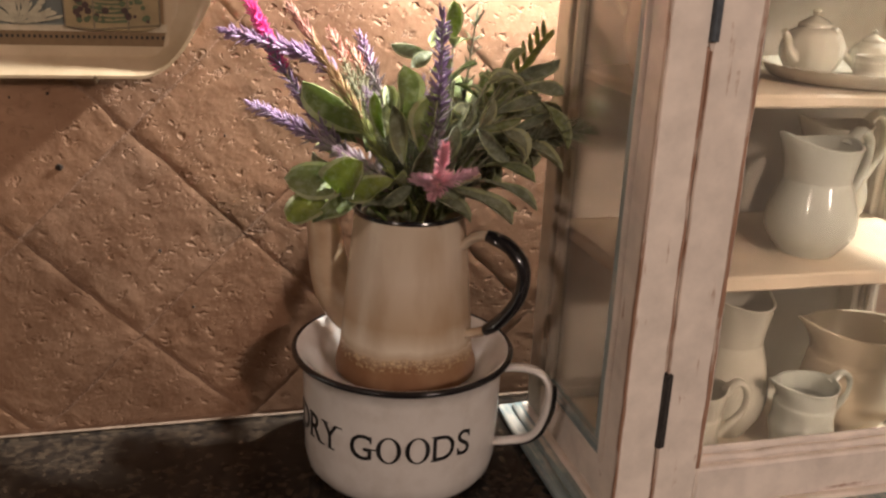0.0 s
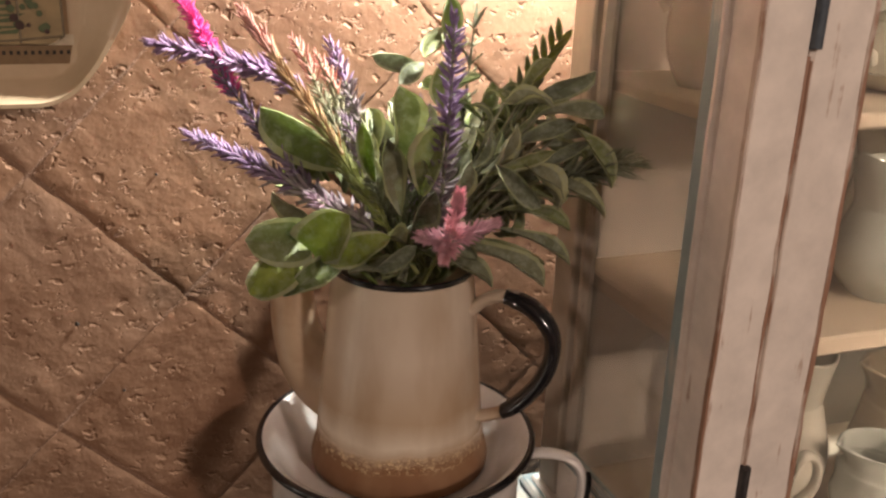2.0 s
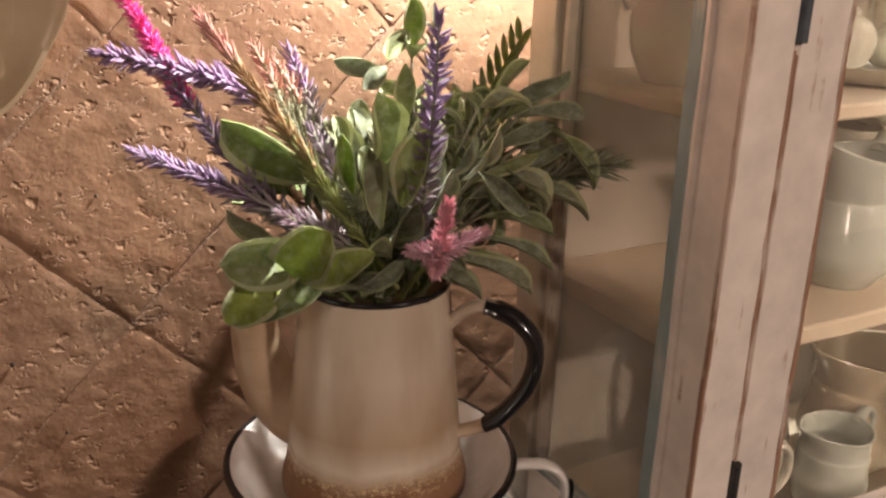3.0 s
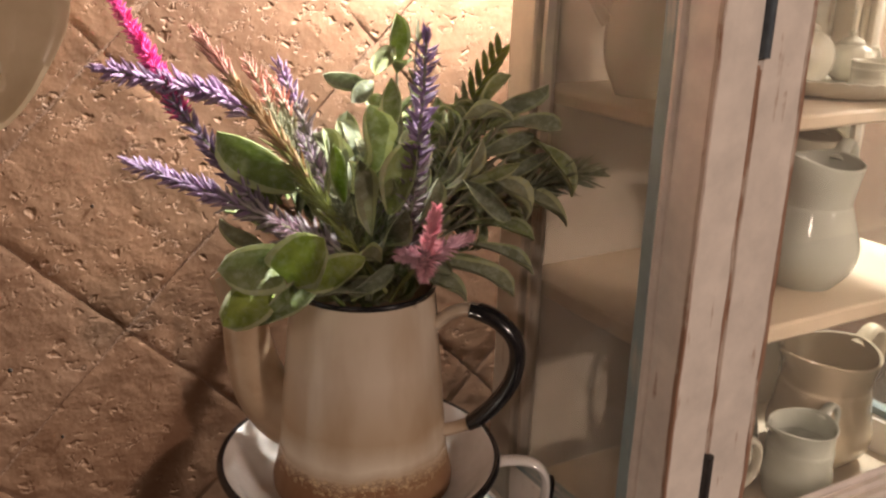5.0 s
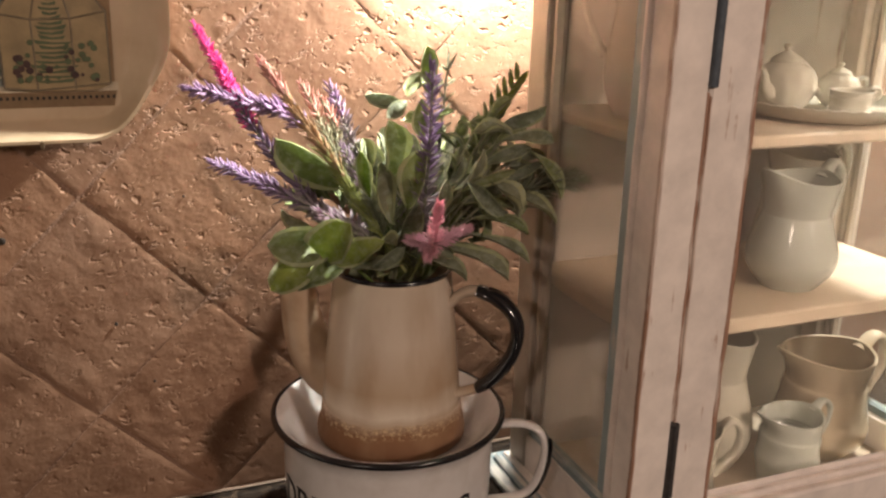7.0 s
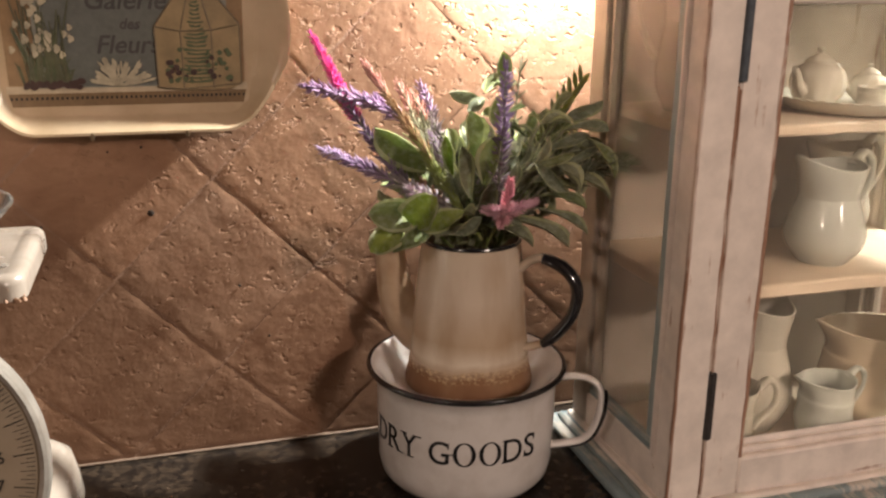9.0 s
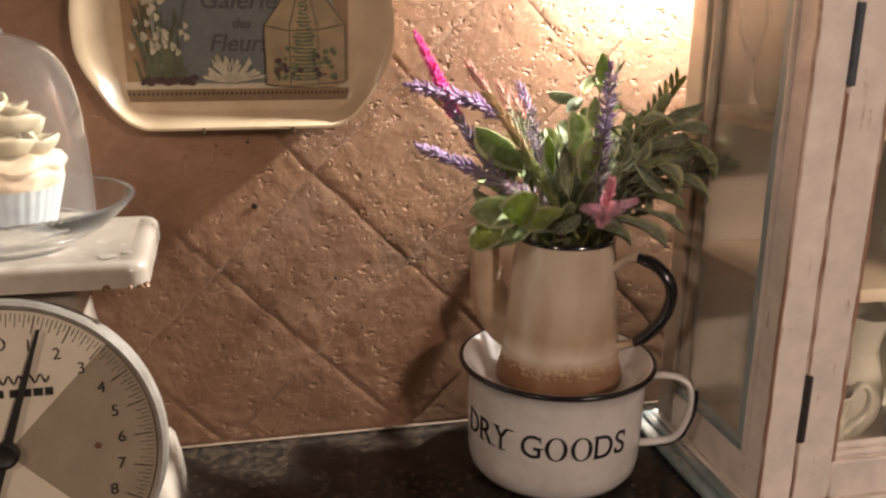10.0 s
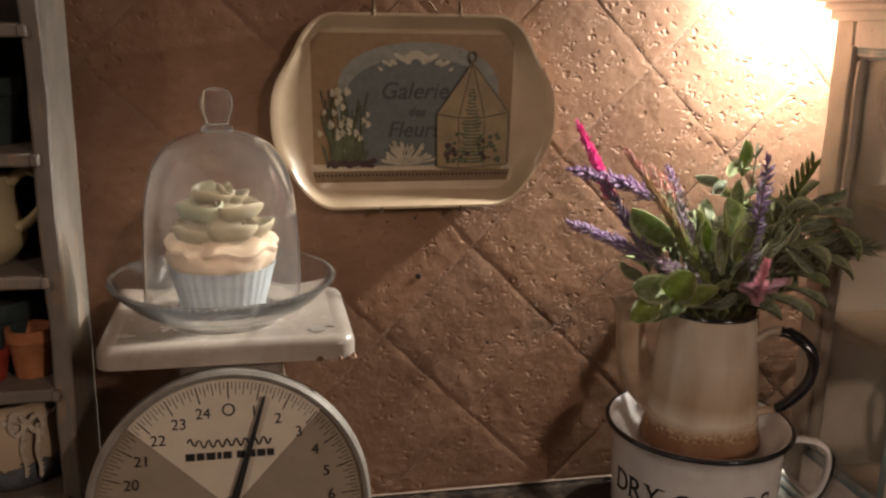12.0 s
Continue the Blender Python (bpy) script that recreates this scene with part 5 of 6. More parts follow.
spike("lavender_sprig", LV, curve((0.112, 0.533, 0.176), (0.0385, 0.556, 0.276), -0.006), 0.12, 0.97, LAV, 180, 0.0085, 0.0021, STALK, 50, random.Random(3), 0.3, faded=LAV_PALE, turn=0.45)
spike("lavender_sprig", LV, curve((0.129, 0.507, 0.178), (0.1245, 0.474, 0.303), 0.0, (0.003, -0.004, 0)), 0.20, 0.985, LAV, 200, 0.0096, 0.0021, STALK, 56, random.Random(4), 0.45, faded=MAUVE, turn=0.45)
spike("lavender_sprig", LV, curve((0.128, 0.540, 0.178), (0.0965, 0.566, 0.281), 0.005), 0.40, 0.985, LAV, 120, 0.0085, 0.0021, STALK, 55, random.Random(6), 0.35, faded=MAUVE, turn=0.7)
# bright pink plume that goes on from the pale lavender stalk
spike("pink_plume", "hot pink bristly artificial plume", curve((0.050, 0.556, 0.258), (0.0210, 0.564, 0.3165), 0.002), 0.02, 0.99, HOT_PINK, 560, 0.0064, 0.0011, HOT_PINK, 62, random.Random(7), 0.55, 0.05)
# peach heather stalk
s = spike("heather_stalk", "peach and olive needled heather stalk", curve((0.121, 0.500, 0.185), (0.0525, 0.540, 0.296), 0.003), 0.16, 0.60, OLIVE, 170, 0.0105, 0.0013, OLIVE, 24, random.Random(8), 0.1)
spike("heather_middle", "rust and peach needles", curve((0.0905, 0.516, 0.2380), (0.0525, 0.540, 0.296), 0.001), 0.0, 0.75, RUST, 150, 0.0098, 0.0013, RUST, 20, random.Random(18), 0.2, parent=s)
spike("heather_tip", "pink peach heather tip", curve((0.0665, 0.5315, 0.2745), (0.0525, 0.540, 0.297), 0.001), 0.0, 0.99, PEACH, 90, 0.0085, 0.0014, PEACH, 22, random.Random(9), 0.4, parent=s)
for k, (tx, ty, tz) in enumerate(((0.076, 0.550, 0.284), (0.088, 0.556, 0.276))):
    s = spike("rosemary_sprig", "pale blush and grey-green needled sprig", curve((0.120, 0.538, 0.178), (tx, ty, tz), 0.008), 0.35, 0.8, SILVER, 90, 0.0110, 0.0013, SILVER, 40, random.Random(10 + k))
    spike("blush_tip", "blush needled tip", curve((tx + 0.010, ty - 0.002, tz - 0.020), (tx, ty, tz), 0.002), 0.0, 0.99, PEACH, 34, 0.0075, 0.0014, SILVER, 45, random.Random(15 + k), parent=s)
# blush bloom: three fuzzy cones
b = part("blush_bloom", tube(curve((0.1255, 0.505, 0.178), (0.1265, 0.474, 0.208), 0.004), 0.001, 7), OLIVE, bouquet, "fuzzy blush pink artificial bloom")
for k, (tip, num) in enumerate((((0.1275, 0.468, 0.2315), 230), ((0.1105, 0.467, 0.2145), 180), ((0.1445, 0.470, 0.2165), 170), ((0.1205, 0.464, 0.205), 110))):
    bm = bmesh.new()
    line = curve((0.1265, 0.473, 0.2085), tip, 0.001)
    rnd = random.Random(30 + k)
    for q in range(num):
        t = rnd.random() ** 0.8
        p, d = along(line, t * 0.98)
        a = q * 2.399
        side = d.cross(Vector((0.2, 0.9, 0.3))).normalized()
        o = radians(58 - 30 * t + rnd.uniform(-12, 12))
        spindle(bm, p, (side * math.cos(a) + d.cross(side) * math.sin(a)) * math.sin(o) + d * math.cos(o), 0.0070 * (1.1 - 0.45 * t), 0.0008, d * 0.1, 4)
    part("bristle_tuft", bm, BLUSH, b)

# tall eucalyptus stem with rounded leaves at the back
s = leafy("eucalyptus_stem", "green eucalyptus stem with rounded leaves", curve((0.140, 0.540, 0.178), (0.1545, 0.558, 0.278), 0.0, (0.004, 0, 0)), DARKLEAF, 4, 0.019, 0.0100, 0.35, 50, 21, 0.5, STALK, round_tip=0.9, tip=False)
for k, (p, q, w, m) in enumerate((((0.1545, 0.558, 0.279), (0.1535, 0.555, 0.303), 0.0118, FRESH), ((0.152, 0.556, 0.288), (0.137, 0.548, 0.276), 0.0110, GREEN), ((0.140, 0.557, 0.269), (0.114, 0.555, 0.274), 0.0095, SAGE), ((0.149, 0.553, 0.273), (0.146, 0.546, 0.251), 0.0115, DARKLEAF), ((0.140, 0.555, 0.272), (0.126, 0.548, 0.263), 0.0095, SAGE))):
    laid_leaf(s, p, q, w, m, 0.4, (-0.3, -0.9, 0.3), 5 + k, 0.8, 0.3, 0.05)
leafy("eucalyptus_stem", "green eucalyptus stem with rounded leaves", curve((0.146, 0.535, 0.178), (0.172, 0.553, 0.245), 0.006), DARKLEAF, 4, 0.020, 0.010, 0.4, 55, 22, 0.5, STALK, round_tip=0.8)
# fern frond, leaflets in two rows
line = curve((0.150, 0.540, 0.178), (0.2160, 0.560, 0.282), 0.020)
s = part("fern_frond", tube(line, [0.0010 - 0.0005 * k / 14 for k in range(15)], 7), DARKLEAF, bouquet, "fern frond with narrow leaflets")
for k in range(8):
    t = 0.50 + 0.48 * k / 7
    p, d = along(line, t)
    for q in (-1, 1):
        out = Vector((0.45 * q, -0.15, 0.9 if q < 0 else 0.25))
        leaf(s, p, out + d * 0.45, Vector((-0.3, -0.9, 0.2)), 0.0185 - 0.007 * k / 8, 0.0036, FRESH if k > 2 else GREEN, 0.25, 0.25, 0.03, k * 2 + q, 0.5)
# wispy stem
leafy("wispy_sprig", "thin grey-green sprig with tiny leaves", curve((0.150, 0.540, 0.178), (0.172, 0.570, 0.290), 0.0), STALK, 7, 0.011, 0.0022, 0.5, 35, 23, 0.2)
# right hand mass of sage stems
RIGHT = [(0.180, 0.515, 0.252), (0.188, 0.512, 0.240), (0.186, 0.508, 0.226), (0.172, 0.520, 0.248), (0.170, 0.532, 0.236), (0.186, 0.532, 0.236), (0.165, 0.500, 0.222), (0.190, 0.545, 0.222)]
for k, e in enumerate(RIGHT):
    leafy("sage_stem", "frosted grey-green sage stem with curling leaves", curve(MOUTH + Vector((0.012, -0.004, 0.004)), e, 0.022), SAGE if k % 3 else GREEN, 4, 0.027, 0.0088, 0.38, 44, 40 + k, 1.9, STALK, cup=0.55, round_tip=0.7)


def leaf_spray(name, label, root, rows, m, seed):
    """Single leaves, each on a thin stalk from the root: base, tip, width, arch and what way they face."""
    bm = bmesh.new()
    for x0, y0, z0, *_ in rows:
        tube(curve(root, (x0, y0, z0), 0.012), 0.0008, 6, bm)
    s = part(name, bm, STALK, bouquet, label)
    for k, (x0, y0, z0, x1, y1, z1, w, bow, side) in enumerate(rows):
        laid_leaf(s, (x0, y0, z0), (x1, y1, z1), w, m[k % len(m)], bow, (side, -0.8, 0.55), seed + k)
    return s


ROOT = MOUTH + Vector((0.010, -0.012, 0.004))
leaf_spray("sage_stem", "frosted sage leaves with pale rolled edges", ROOT, (
    (0.174, 0.506, 0.260, 0.203, 0.497, 0.271, 0.0100, 0.6, 0.2), (0.175, 0.496, 0.257, 0.200, 0.484, 0.254, 0.0092, 1.2, 0.3), (0.172, 0.508, 0.262, 0.180, 0.500, 0.282, 0.0075, 1.0, -0.5),
    (0.146, 0.496, 0.230, 0.157, 0.486, 0.256, 0.0072, 0.8, 0.7), (0.168, 0.488, 0.233, 0.191, 0.478, 0.249, 0.0066, -0.9, 0.2), (0.147, 0.486, 0.233, 0.172, 0.476, 0.247, 0.0062, -0.5, 0.3)), (SAGE, SAGE, GREEN), 500)
leaf_spray("sage_stem", "frosted sage leaves with pale rolled edges", ROOT, (
    (0.162, 0.486, 0.238, 0.177, 0.472, 0.221, 0.0105, 1.1, 0.1), (0.150, 0.484, 0.238, 0.161, 0.470, 0.219, 0.0085, 1.2, -0.2), (0.175, 0.486, 0.232, 0.199, 0.474, 0.214, 0.0075, 0.8, 0.2),
    (0.187, 0.488, 0.253, 0.197, 0.474, 0.226, 0.0082, 1.2, 0.4), (0.161, 0.504, 0.261, 0.180, 0.492, 0.263, 0.0100, 0.9, 0.0), (0.140, 0.500, 0.228, 0.150, 0.490, 0.252, 0.0072, 0.5, 0.6)), (SAGE, SAGE, SAGE, GREEN), 520)
leaf_spray("sage_stem", "frosted sage leaves with pale rolled edges", ROOT, (
    (0.165, 0.500, 0.243, 0.190, 0.489, 0.252, 0.0085, 0.8, -0.2), (0.157, 0.510, 0.234, 0.173, 0.500, 0.258, 0.0082, 0.7, 0.5), (0.177, 0.498, 0.243, 0.202, 0.486, 0.234, 0.0092, 0.9, 0.2),
    (0.152, 0.500, 0.222, 0.178, 0.484, 0.230, 0.0088, 1.0, 0.2), (0.160, 0.496, 0.214, 0.186, 0.480, 0.208, 0.0080, 0.9, 0.2)), (SAGE, GREEN, SAGE), 540)
spike("needled_sprig", "green needled sprig", curve((0.148, 0.515, 0.185), (0.2080, 0.4720, 0.2385), 0.022), 0.50, 0.99, SAGE, 110, 0.0140, 0.0016, STALK, 40, random.Random(60), 0.2)
# drooping leaves over the rim
leaf_spray("drooping_stem", "drooping grey-green leaves over the rim", MOUTH + Vector((0.012, -0.018, 0.006)), (
    (0.157, 0.494, 0.206, 0.190, 0.486, 0.191, 0.0075, 0.6, 0.1), (0.134, 0.486, 0.203, 0.171, 0.474, 0.187, 0.0108, 0.8, 0.1), (0.123, 0.482, 0.208, 0.136, 0.471, 0.199, 0.0080, 1.1, 0.0),
    (0.150, 0.498, 0.200, 0.176, 0.488, 0.184, 0.0080, 0.8, 0.1), (0.128, 0.488, 0.196, 0.147, 0.472, 0.188, 0.0078, 1.0, 0.1)), (SAGE, SAGE, SAGE, GREEN), 560)
# broad fresh leaves low at the side of the spout
s = part("broad_leaf_stem", tube(curve((0.105, 0.512, 0.177), (0.078, 0.498, 0.200), 0.004), 0.0011, 7), FRESH, bouquet, "broad rounded fresh green leaves")
BROAD = (((0.073, 0.499, 0.199), (0.086, 0.488, 0.219), 0.0245, FRESH, 0.5, (-0.25, -0.85, 0.45)), ((0.079, 0.493, 0.196), (0.103, 0.484, 0.209), 0.0135, FRESH, 0.4, (-0.2, -0.8, 0.6)),
         ((0.072, 0.503, 0.203), (0.044, 0.499, 0.208), 0.0215, GREEN, 0.9, (-0.35, -0.85, 0.30)), ((0.068, 0.502, 0.197), (0.046, 0.500, 0.183), 0.0190, FRESH, 0.9, (-0.45, -0.85, 0.2)),
         ((0.086, 0.497, 0.195), (0.059, 0.493, 0.183), 0.0115, DARKLEAF, 0.6, (-0.1, -0.7, 0.7)))
for k, (p, q, w, m, c, face) in enumerate(BROAD):
    laid_leaf(s, p, q, w, m, c, face, 90 + k, 1.0 if k != 4 else 0.5, 0.55, 0.22)
# upright broad leaves in the middle and one dark one behind
s = part("middle_leaf_stem", tube(curve((0.118, 0.515, 0.177), (0.114, 0.505, 0.225), 0.0), 0.0011, 7), GREEN, bouquet, "upright velvety green leaves")
MIDDLE = (((0.111, 0.504, 0.238), (0.108, 0.496, 0.271), 0.0185, GREEN, 0.5, (0.3, -0.9, 0.2)), ((0.122, 0.500, 0.222), (0.1265, 0.490, 0.258), 0.0140, GREEN, 0.7, (-0.4, -0.9, 0.2)), ((0.100, 0.498, 0.230), (0.0935, 0.492, 0.257), 0.0078, FRESH, 0.4, (-0.6, -0.8, 0.1)),
          ((0.112, 0.497, 0.214), (0.0985, 0.489, 0.248), 0.0110, SAGE, -0.7, (-0.5, -0.8, 0.3)), ((0.119, 0.502, 0.228), (0.114, 0.496, 0.244), 0.0100, GREEN, 0.5, (0.2, -0.9, 0.3)), ((0.097, 0.484, 0.195), (0.109, 0.474, 0.211), 0.0080, SAGE, 0.9, (0.4, -0.8, 0.5)),
          ((0.086, 0.490, 0.193), (0.110, 0.480, 0.195), 0.0075, SAGE, 0.6, (0.0, -0.6, 0.8)), ((0.116, 0.502, 0.206), (0.120, 0.488, 0.228), 0.0110, SAGE, 0.8, (0.3, -0.9, 0.2)), ((0.104, 0.500, 0.200), (0.112, 0.482, 0.207), 0.0095, SAGE, 1.0, (0.0, -0.7, 0.7)),
          ((0.132, 0.500, 0.214), (0.136, 0.488, 0.240), 0.0100, SAGE, 0.7, (0.4, -0.9, 0.2)))
for k, (p, q, w, m, c, face) in enumerate(MIDDLE):
    laid_leaf(s, p, q, w * 1.1, m, c, face, 110 + k, 0.8, 0.75, 0.16)
laid_leaf(s, (0.100, 0.547, 0.224), (0.059, 0.543, 0.254), 0.0240, DARKLEAF, 0.3, (-0.5, -0.85, 0.05), 130, 0.9, 0.25, 0.05)
# dense core of darker leaves round the mouth
rnd = random.Random(77)
core = part("main_stem", tube(curve((0.124, 0.530, 0.150), (0.126, 0.522, 0.215), 0.0), 0.0030, 8), DARKLEAF, bouquet, "bundled stems in the pitcher mouth")
for k in range(52):
    a, el = rnd.uniform(0, 2 * math.pi), radians(rnd.uniform(22, 80))
    w = Vector((math.cos(a) * math.cos(el), math.sin(a) * math.cos(el), math.sin(el)))
    if w.x < -0.25 and el < 0.9:
        continue
    p = MOUTH + Vector((w.x * 0.020, w.y * 0.020, 0.002 + 0.032 * rnd.random()))
    leaf(core, p, w, Vector((-w.x, -w.y - 0.4, 0.8)), rnd.uniform(0.022, 0.040), rnd.uniform(0.006, 0.0105), (SAGE, DARKLEAF, GREEN, SAGE)[k % 4], rnd.uniform(-0.2, 1.5), 0.45, 0.12, k, 0.5)
# leaves crowding the mouth of the pitcher and lapping its rim
for k in range(26):
    a = radians(150 + 245 * (k + rnd.uniform(-0.3, 0.3)) / 26)
    c, n_ = math.cos(a), math.sin(a)
    reach, top = rnd.uniform(0.024, 0.037), rnd.uniform(0.006, 0.026)
    laid_leaf(core, MOUTH + Vector((c * 0.012, n_ * 0.012, 0.002)), MOUTH + Vector((c * reach, n_ * reach, top)), rnd.uniform(0.009, 0.013), (SAGE, DARKLEAF, SAGE, GREEN, DARKLEAF)[k % 5], rnd.uniform(0.4, 1.3), (rnd.uniform(-0.4, 0.4), -0.7, 0.7), 600 + k, 0.8, 0.6, 0.2)
# leaves at the back, towards the tiles, added to block the puck's light from the mug
for k in range(46):
    x, y0, z = rnd.uniform(0.088, 0.160), rnd.uniform(0.545, 0.578), rnd.uniform(0.182, 0.238)
    leaf(core, (x, y0, z), ((x - 0.124) * 14 + rnd.uniform(-0.4, 0.4), rnd.uniform(0.0, 0.5), rnd.uniform(0.4, 1)), (rnd.uniform(-0.5, 0.5), -0.9, 0.4), rnd.uniform(0.020, 0.030), rnd.uniform(0.009, 0.015), (DARKLEAF, SAGE, GREEN)[k % 3], rnd.uniform(0.2, 1.2), 0.4, 0.14, 400 + k, 0.8)
# hidden back leaves on the side of the cabinet, added to shade the mug bowl
for k in range(34):
    x, y0, z = rnd.uniform(0.160, 0.196), rnd.uniform(0.552, 0.588), rnd.uniform(0.198, 0.240)
    leaf(core, (x, y0, z), (rnd.uniform(0.0, 0.8), rnd.uniform(-0.2, 0.4), rnd.uniform(0.0, 0.8)), (rnd.uniform(-0.5, 0.5), -0.4, 0.9), rnd.uniform(0.020, 0.028), rnd.uniform(0.010, 0.015), (DARKLEAF, SAGE)[k % 2], rnd.uniform(0.2, 1.2), 0.4, 0.14, 700 + k, 0.8)
# velvety upright leaves that fill the middle
for k in range(26):
    x, y0, z = rnd.uniform(0.100, 0.162), rnd.uniform(0.512, 0.552), rnd.uniform(0.196, 0.236)
    lean = (x - 0.124) * 9
    leaf(core, (x, y0, z), (lean + rnd.uniform(-0.3, 0.3), rnd.uniform(-0.35, 0.2), 1), (rnd.uniform(-0.5, 0.5), -0.9, 0.25), rnd.uniform(0.018, 0.030), rnd.uniform(0.006, 0.0115), (SAGE, SAGE, SAGE, GREEN, SAGE)[k % 5], rnd.uniform(0.2, 1.4), 0.55, 0.14, 200 + k, 0.8)
# fine grey-green sprigs between the leaves
for k in range(9):
    a = radians(18 + 18 * k)
    tip = (0.126 + 0.050 * math.cos(a) * (0.7 if k % 2 else 1.0), 0.522 + rnd.uniform(-0.030, 0.025), 0.200 + 0.052 * math.sin(a) + rnd.uniform(0, 0.012))
    spike("grey_sprig", "fine grey-green needled sprig", curve((0.124, 0.522, 0.178), tip, 0.006), 0.30, 0.99, LAV_PALE if k in (4, 6, 8) else STALK, 80, 0.0090, 0.0013, STALK, 46, random.Random(300 + k), 0.35)


# ---- chipped wall shelf ----
def build_wall_shelf():
    t = thing("standing_shelf", "chipped grey-white wooden shelf unit with open shelves, colour darkened for shade", "shelf", at=(-0.45, 0.555, 0))
    off = Matrix.Translation((0.45, -0.555, 0))

    def p(name, bm, m, label=""):
        bm.transform(off)
        return part(name, bm, m, t, label)

    for x0 in (-0.3415, -0.585):
        bm = cut_long(box(x0, x0 + 0.0115, 0.505, 0.5800, 0.0003, 0.455, 0.0014, 1), 0.010)
        for v in bm.verts:
            if v.co.y < 0.53:
                v.co.y += 0.0022 * math.sin(v.co.z * 42) + 0.0012 * noise.noise(v.co * 70)
            v.co.x += 0.0007 * noise.noise(v.co * 60)
        p("side_panel", bm, OLD_GREY_SHADED, "side board with flaking white paint, colour darkened for shade")
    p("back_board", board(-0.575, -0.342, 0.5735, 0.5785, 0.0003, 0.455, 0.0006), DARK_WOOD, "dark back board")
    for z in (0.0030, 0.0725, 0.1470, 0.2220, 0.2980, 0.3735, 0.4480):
        p("shelf_board", board(-0.5735, -0.3416, 0.5025, 0.5732, z, z + 0.0082, 0.0012), OLD_GREY_SHADED)
        p("tenon", board(-0.3425, -0.3375, 0.5005, 0.5062, z + 0.0006, z + 0.0076, 0.0008, 0.006, 0.0006), OLD_GREY_SHADED, "shelf end let into the side board")
    return t


build_wall_shelf()
terracotta = make_speckled("terracotta", (0.30, 0.105, 0.04), (0.42, 0.165, 0.07), 90, 0.8)
red_clay = make_speckled("red_glaze", (0.22, 0.03, 0.02), (0.32, 0.05, 0.03), 90, 0.4)
teal = make_speckled("dark_teal_glaze", (0.025, 0.035, 0.035), (0.05, 0.07, 0.07), 60, 0.25)
butter = make_ceramic("butter_yellow_glaze", (0.48, 0.40, 0.24), 0.25)


def pot(name, label, at, h, r0, r1, m, rim=0.0012):
    t = thing(name, label, "pot", "crockery on the standing shelf", at)
    part("body", lathe([(0, 0.0002), (r0, 0.0002), (r0 + (r1 - r0) * 0.72, h * 0.72), (r1 - 0.0006, h * 0.74), (r1, h * 0.76), (r1, h), (r1 - 0.002, h), (r1 - 0.0025, h * 0.7), (r0 * 0.85, h * 0.2), (0, h * 0.2)], 40), m, t)
    return t


pot("flower_pot", "little orange terracotta flower pot on the shelf", (-0.3595, 0.533, 0.1554), 0.0330, 0.0105, 0.0150, terracotta)
pot("flower_pot", "little red glazed pot on the shelf", (-0.3850, 0.528, 0.1554), 0.0220, 0.0100, 0.0140, red_clay)
t = pot("glazed_bowl", "dark teal glazed bowl in the shadow of the shelf", (-0.3870, 0.560, 0.1554), 0.0480, 0.0230, 0.0310, teal)
t = pot("glazed_bowl", "dark teal glazed bowl on the upper shelf", (-0.3850, 0.553, 0.3064), 0.0420, 0.0240, 0.0320, teal)
j = jug("butter_jug", "butter yellow glazed jug with a round handle", "jug", (-0.3870, 0.545, 0.2304), 0.0560, 0.0290, 0.0240, 0.0255, butter, turn=-12, spout=0.2, strap=0.0034)
j["group"] = "crockery on the standing shelf"


def build_crock():
    t = thing("stoneware_crock", "tan and slate blue stoneware crock tied with twisted cord", "crock", "crockery on the standing shelf", (-0.3800, 0.540, 0.0808))
    m = mat("dipped_stoneware", (0.4, 0.3, 0.2), 0.4)
    n = Nodes(m)
    z = n.math("ADD", n.math("MULTIPLY", n.axis(2), 16), n.math("MULTIPLY", n.noise(90, 3, 0.6), 0.35))
    n.colour(n.ramp(z, (0.30, (0.06, 0.065, 0.075)), (0.40, (0.12, 0.13, 0.145)), (0.48, (0.10, 0.09, 0.085)), (0.51, (0.45, 0.34, 0.23))))
    part("body", lathe(smooth_profile([(0.026, 0.0002), (0.031, 0.004), (0.0345, 0.018), (0.0345, 0.036), (0.031, 0.050), (0.0290, 0.055), (0.0305, 0.060)], 4) + [(0.028, 0.060), (0.027, 0.04), (0, 0.04)], 56), m, t)
    cord = make_speckled("cream_twisted_cord", (0.34, 0.29, 0.22), (0.55, 0.48, 0.38), 300, 0.8)

    def twist(points, name):
        bm = bmesh.new()
        for s in (0, math.pi):
            pts = []
            for k, q in enumerate(points):
                a = k * 0.9 + s
                pts.append(Vector(q) + Vector((0.0009 * math.cos(a), 0.0004 * math.sin(a), 0.0009 * math.sin(a))))
            tube(pts, 0.0010, 6, bm)
        part(name, bm, cord, t, "twisted cream and brown cord")

    twist([(0.0325 * math.cos(a), 0.0325 * math.sin(a), 0.0500 + 0.001 * math.sin(3 * a)) for a in [2 * math.pi * k / 70 for k in range(71)]], "cord_ring")
    for dx in (0.003, 0.012):
        twist([(0.014 + dx + 0.0006 * math.sin(k * 0.3), -0.0318 - 0.0035 * math.sin(math.pi * k / 34), 0.050 - 0.0011 * k) for k in range(34)], "cord_end")
    for s in (-1, 1):
        twist([(0.020 + s * 0.010 * math.sin(math.pi * k / 20), -0.0315 - 0.003 * math.sin(math.pi * k / 20), 0.0500 + s * 0.0 + 0.007 * math.sin(2 * math.pi * k / 20)) for k in range(21)], "cord_bow")


build_crock()


# ---- tumbled travertine tiles, laid diagonally ----
PITCH, TX, TZ_ = 0.1, 0.026, 0.1425
C45 = math.sqrt(0.5)


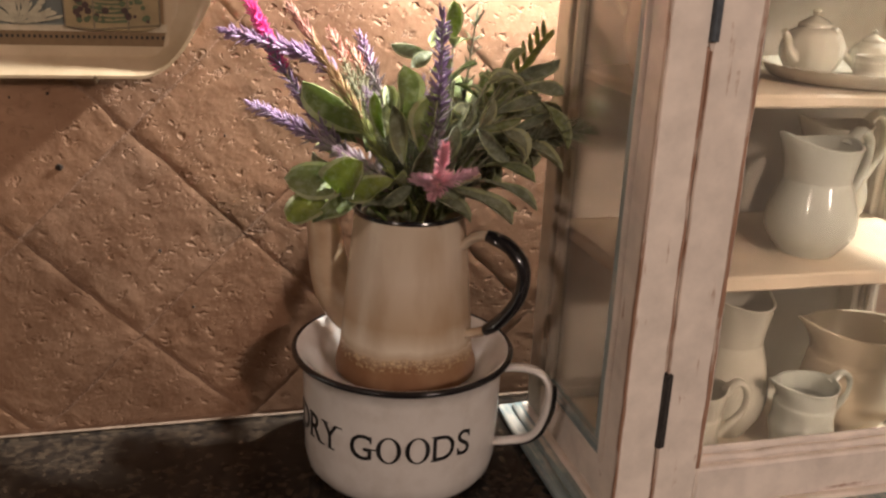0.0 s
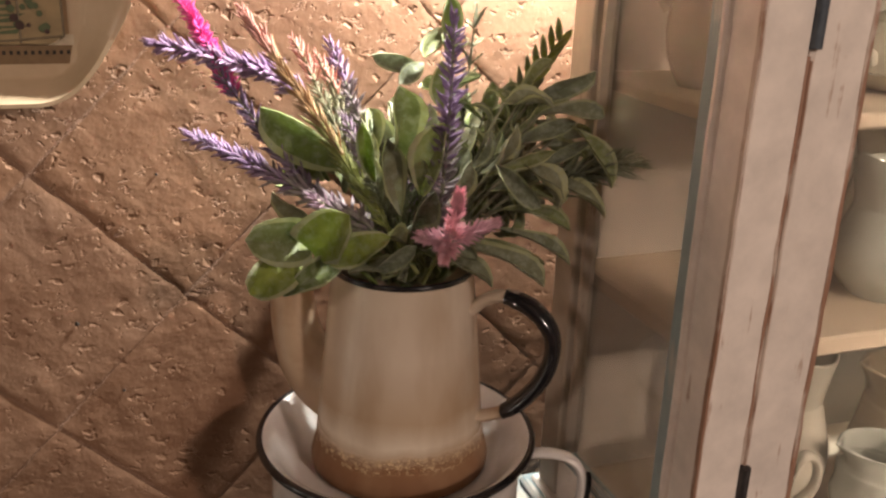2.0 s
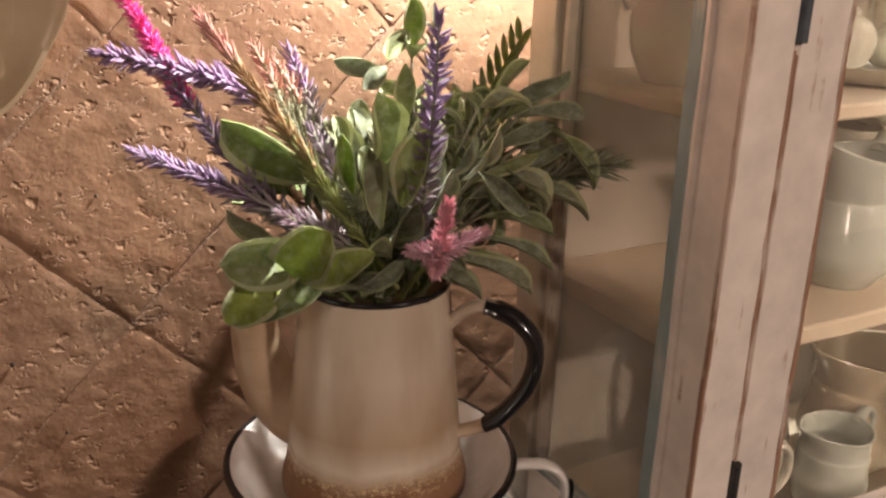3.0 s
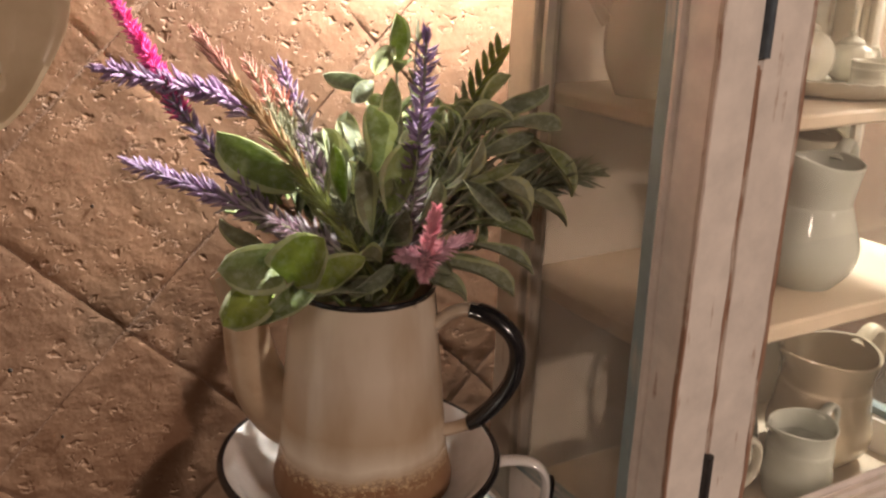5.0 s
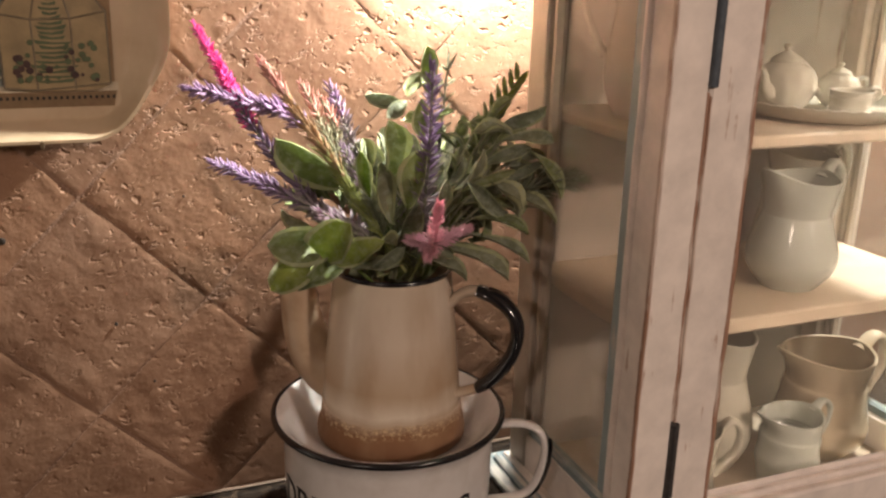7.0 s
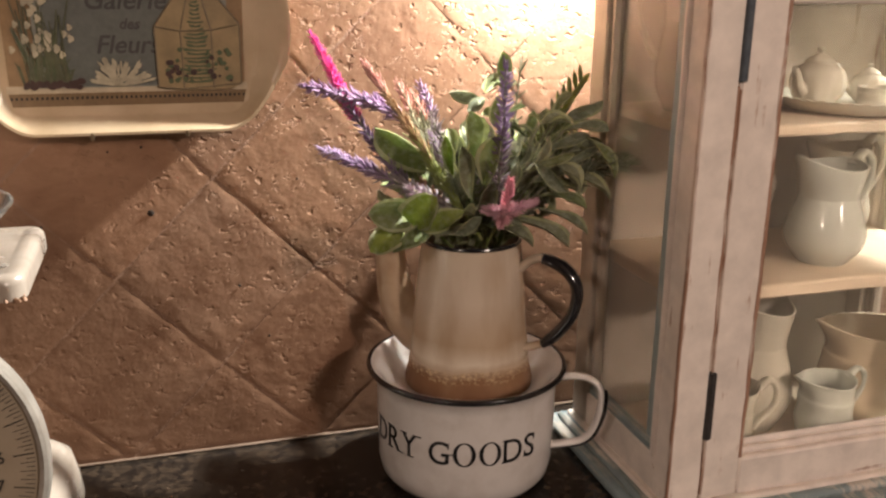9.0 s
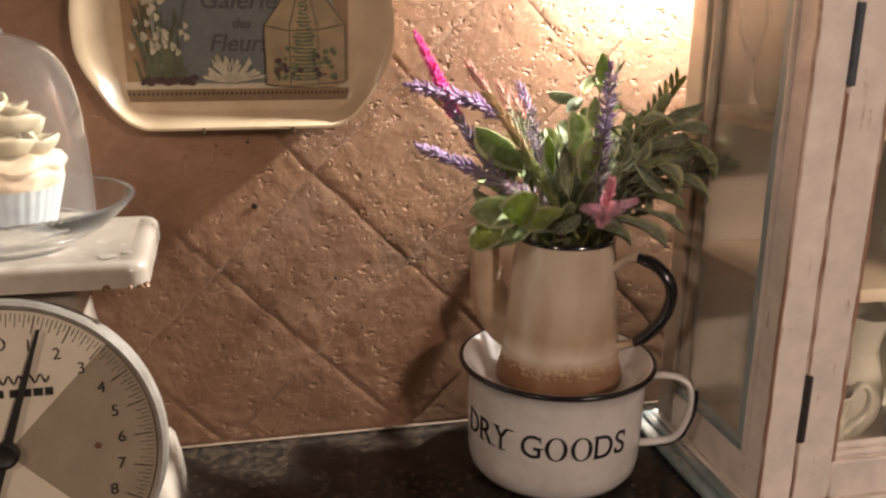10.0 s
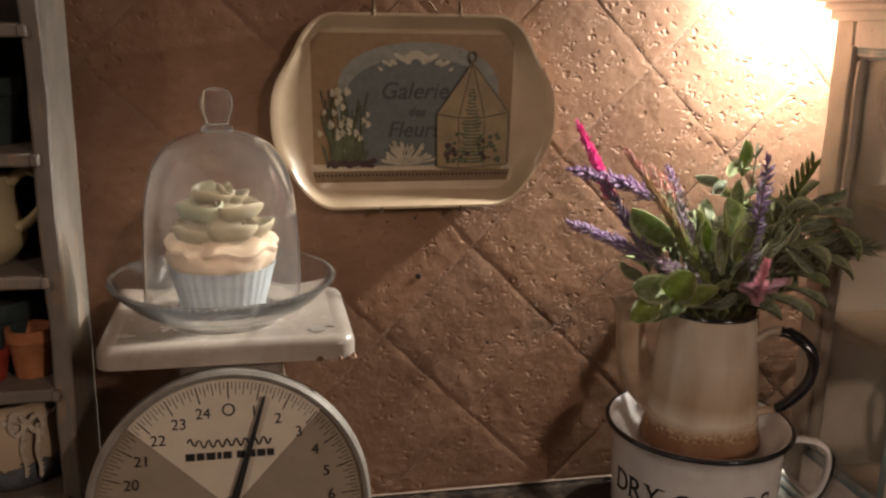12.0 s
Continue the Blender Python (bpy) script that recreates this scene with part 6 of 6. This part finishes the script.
def tile_mesh(cx, cz, n, seed):
    """One tumbled tile: pillowed, chipped edges and a slightly uneven face; cut where the wall ends."""
    bm = bmesh.new()
    half = PITCH / 2 - 0.0008
    grid = []
    for i in range(n + 1):
        row = []
        for j in range(n + 1):
            # closer rows at the edges
            a, b = (math.copysign(abs(2 * k / n - 1) ** 0.6, 2 * k / n - 1) for k in (i, j))
            u, v = a * half, b * half
            q = Vector((u * 38 + seed * 7.1, v * 38, seed * 3.3))
            jit = 0.0012 * noise.noise(q * 1.3) + 0.0007 * noise.noise(q * 4)
            if abs(a) > 0.97:
                u += jit * math.copysign(1, a)
            if abs(b) > 0.97:
                v += jit * math.copysign(1, b)
            d = min(half - abs(u), half - abs(v))
            chip = max(0.0, noise.noise(q * 2.1 + Vector((9, 0, 0)))) * 0.0035
            edge = math.exp(-max(0.0, d) / (0.0012 + chip * 0.8))
            y = WALL - 0.0002 + 0.00026 * edge + 0.0004 * noise.noise(q * 0.7) + 0.0003 * noise.noise(q * 3.0)
            row.append(bm.verts.new(((u - v) * C45 + cx, y, (u + v) * C45 + cz)))
        grid.append(row)
    for r, s in zip(grid, grid[1:]):
        for j in range(n):
            bm.faces.new((r[j], r[j + 1], s[j + 1], s[j]))
    for co, no in (((0, 0, 0.0052), (0, 0, -1)), ((0, 0, 0.4615), (0, 0, 1)), ((-1.39, 0, 0), (-1, 0, 0)), ((1.59, 0, 0), (1, 0, 0))):
        bmesh.ops.bisect_plane(bm, geom=bm.verts[:] + bm.edges[:] + bm.faces[:], plane_co=co, plane_no=no, clear_outer=True)
    return bm


seed = 0
H = PITCH * C45
for kx in range(-20, 23):
    for kz in range(-3, 6):
        if (kx + kz) % 2:
            continue
        cx, cz = TX + kx * H, TZ_ + kz * H + H
        if cz < -H + 0.01 or cz > 0.4615 + H - 0.006 or cx < -1.35 or cx > 1.55:
            continue
        seed += 1
        near = -0.48 < cx < 0.42
        bm = tile_mesh(cx, cz, 28 if near else 8, seed)
        if len(bm.faces) < 1:
            bm.free()
            continue
        part("tile", bm, TRAV, wall_north)

# dark dabs set on the stone for the shade inside its pinholes
HOLE_SHADE = make_speckled("pinhole_shade_brown", (0.012, 0.007, 0.004), (0.03, 0.018, 0.01), 200, 0.95)
for px, pz, pr in ((-0.0300, 0.1318, 0.0013), (-0.0910, 0.2374, 0.0011), (-0.0880, 0.1906, 0.0024), (-0.1130, 0.2350, 0.0009), (0.0150, 0.2100, 0.0009), (-0.1600, 0.1850, 0.0010), (-0.0100, 0.0900, 0.0010)):
    hole = part("pinhole", wavy(lathe([(0, -0.0004), (pr, 0.0), (pr * 0.6, 0.0005), (0, 0.0006)], 10), 0.0004, 700), HOLE_SHADE, wall_north, "dark dab for the shade in a tile pinhole")
    hole.matrix_local = pose(px, WALL - 0.0006, pz, 90, 0, 0)
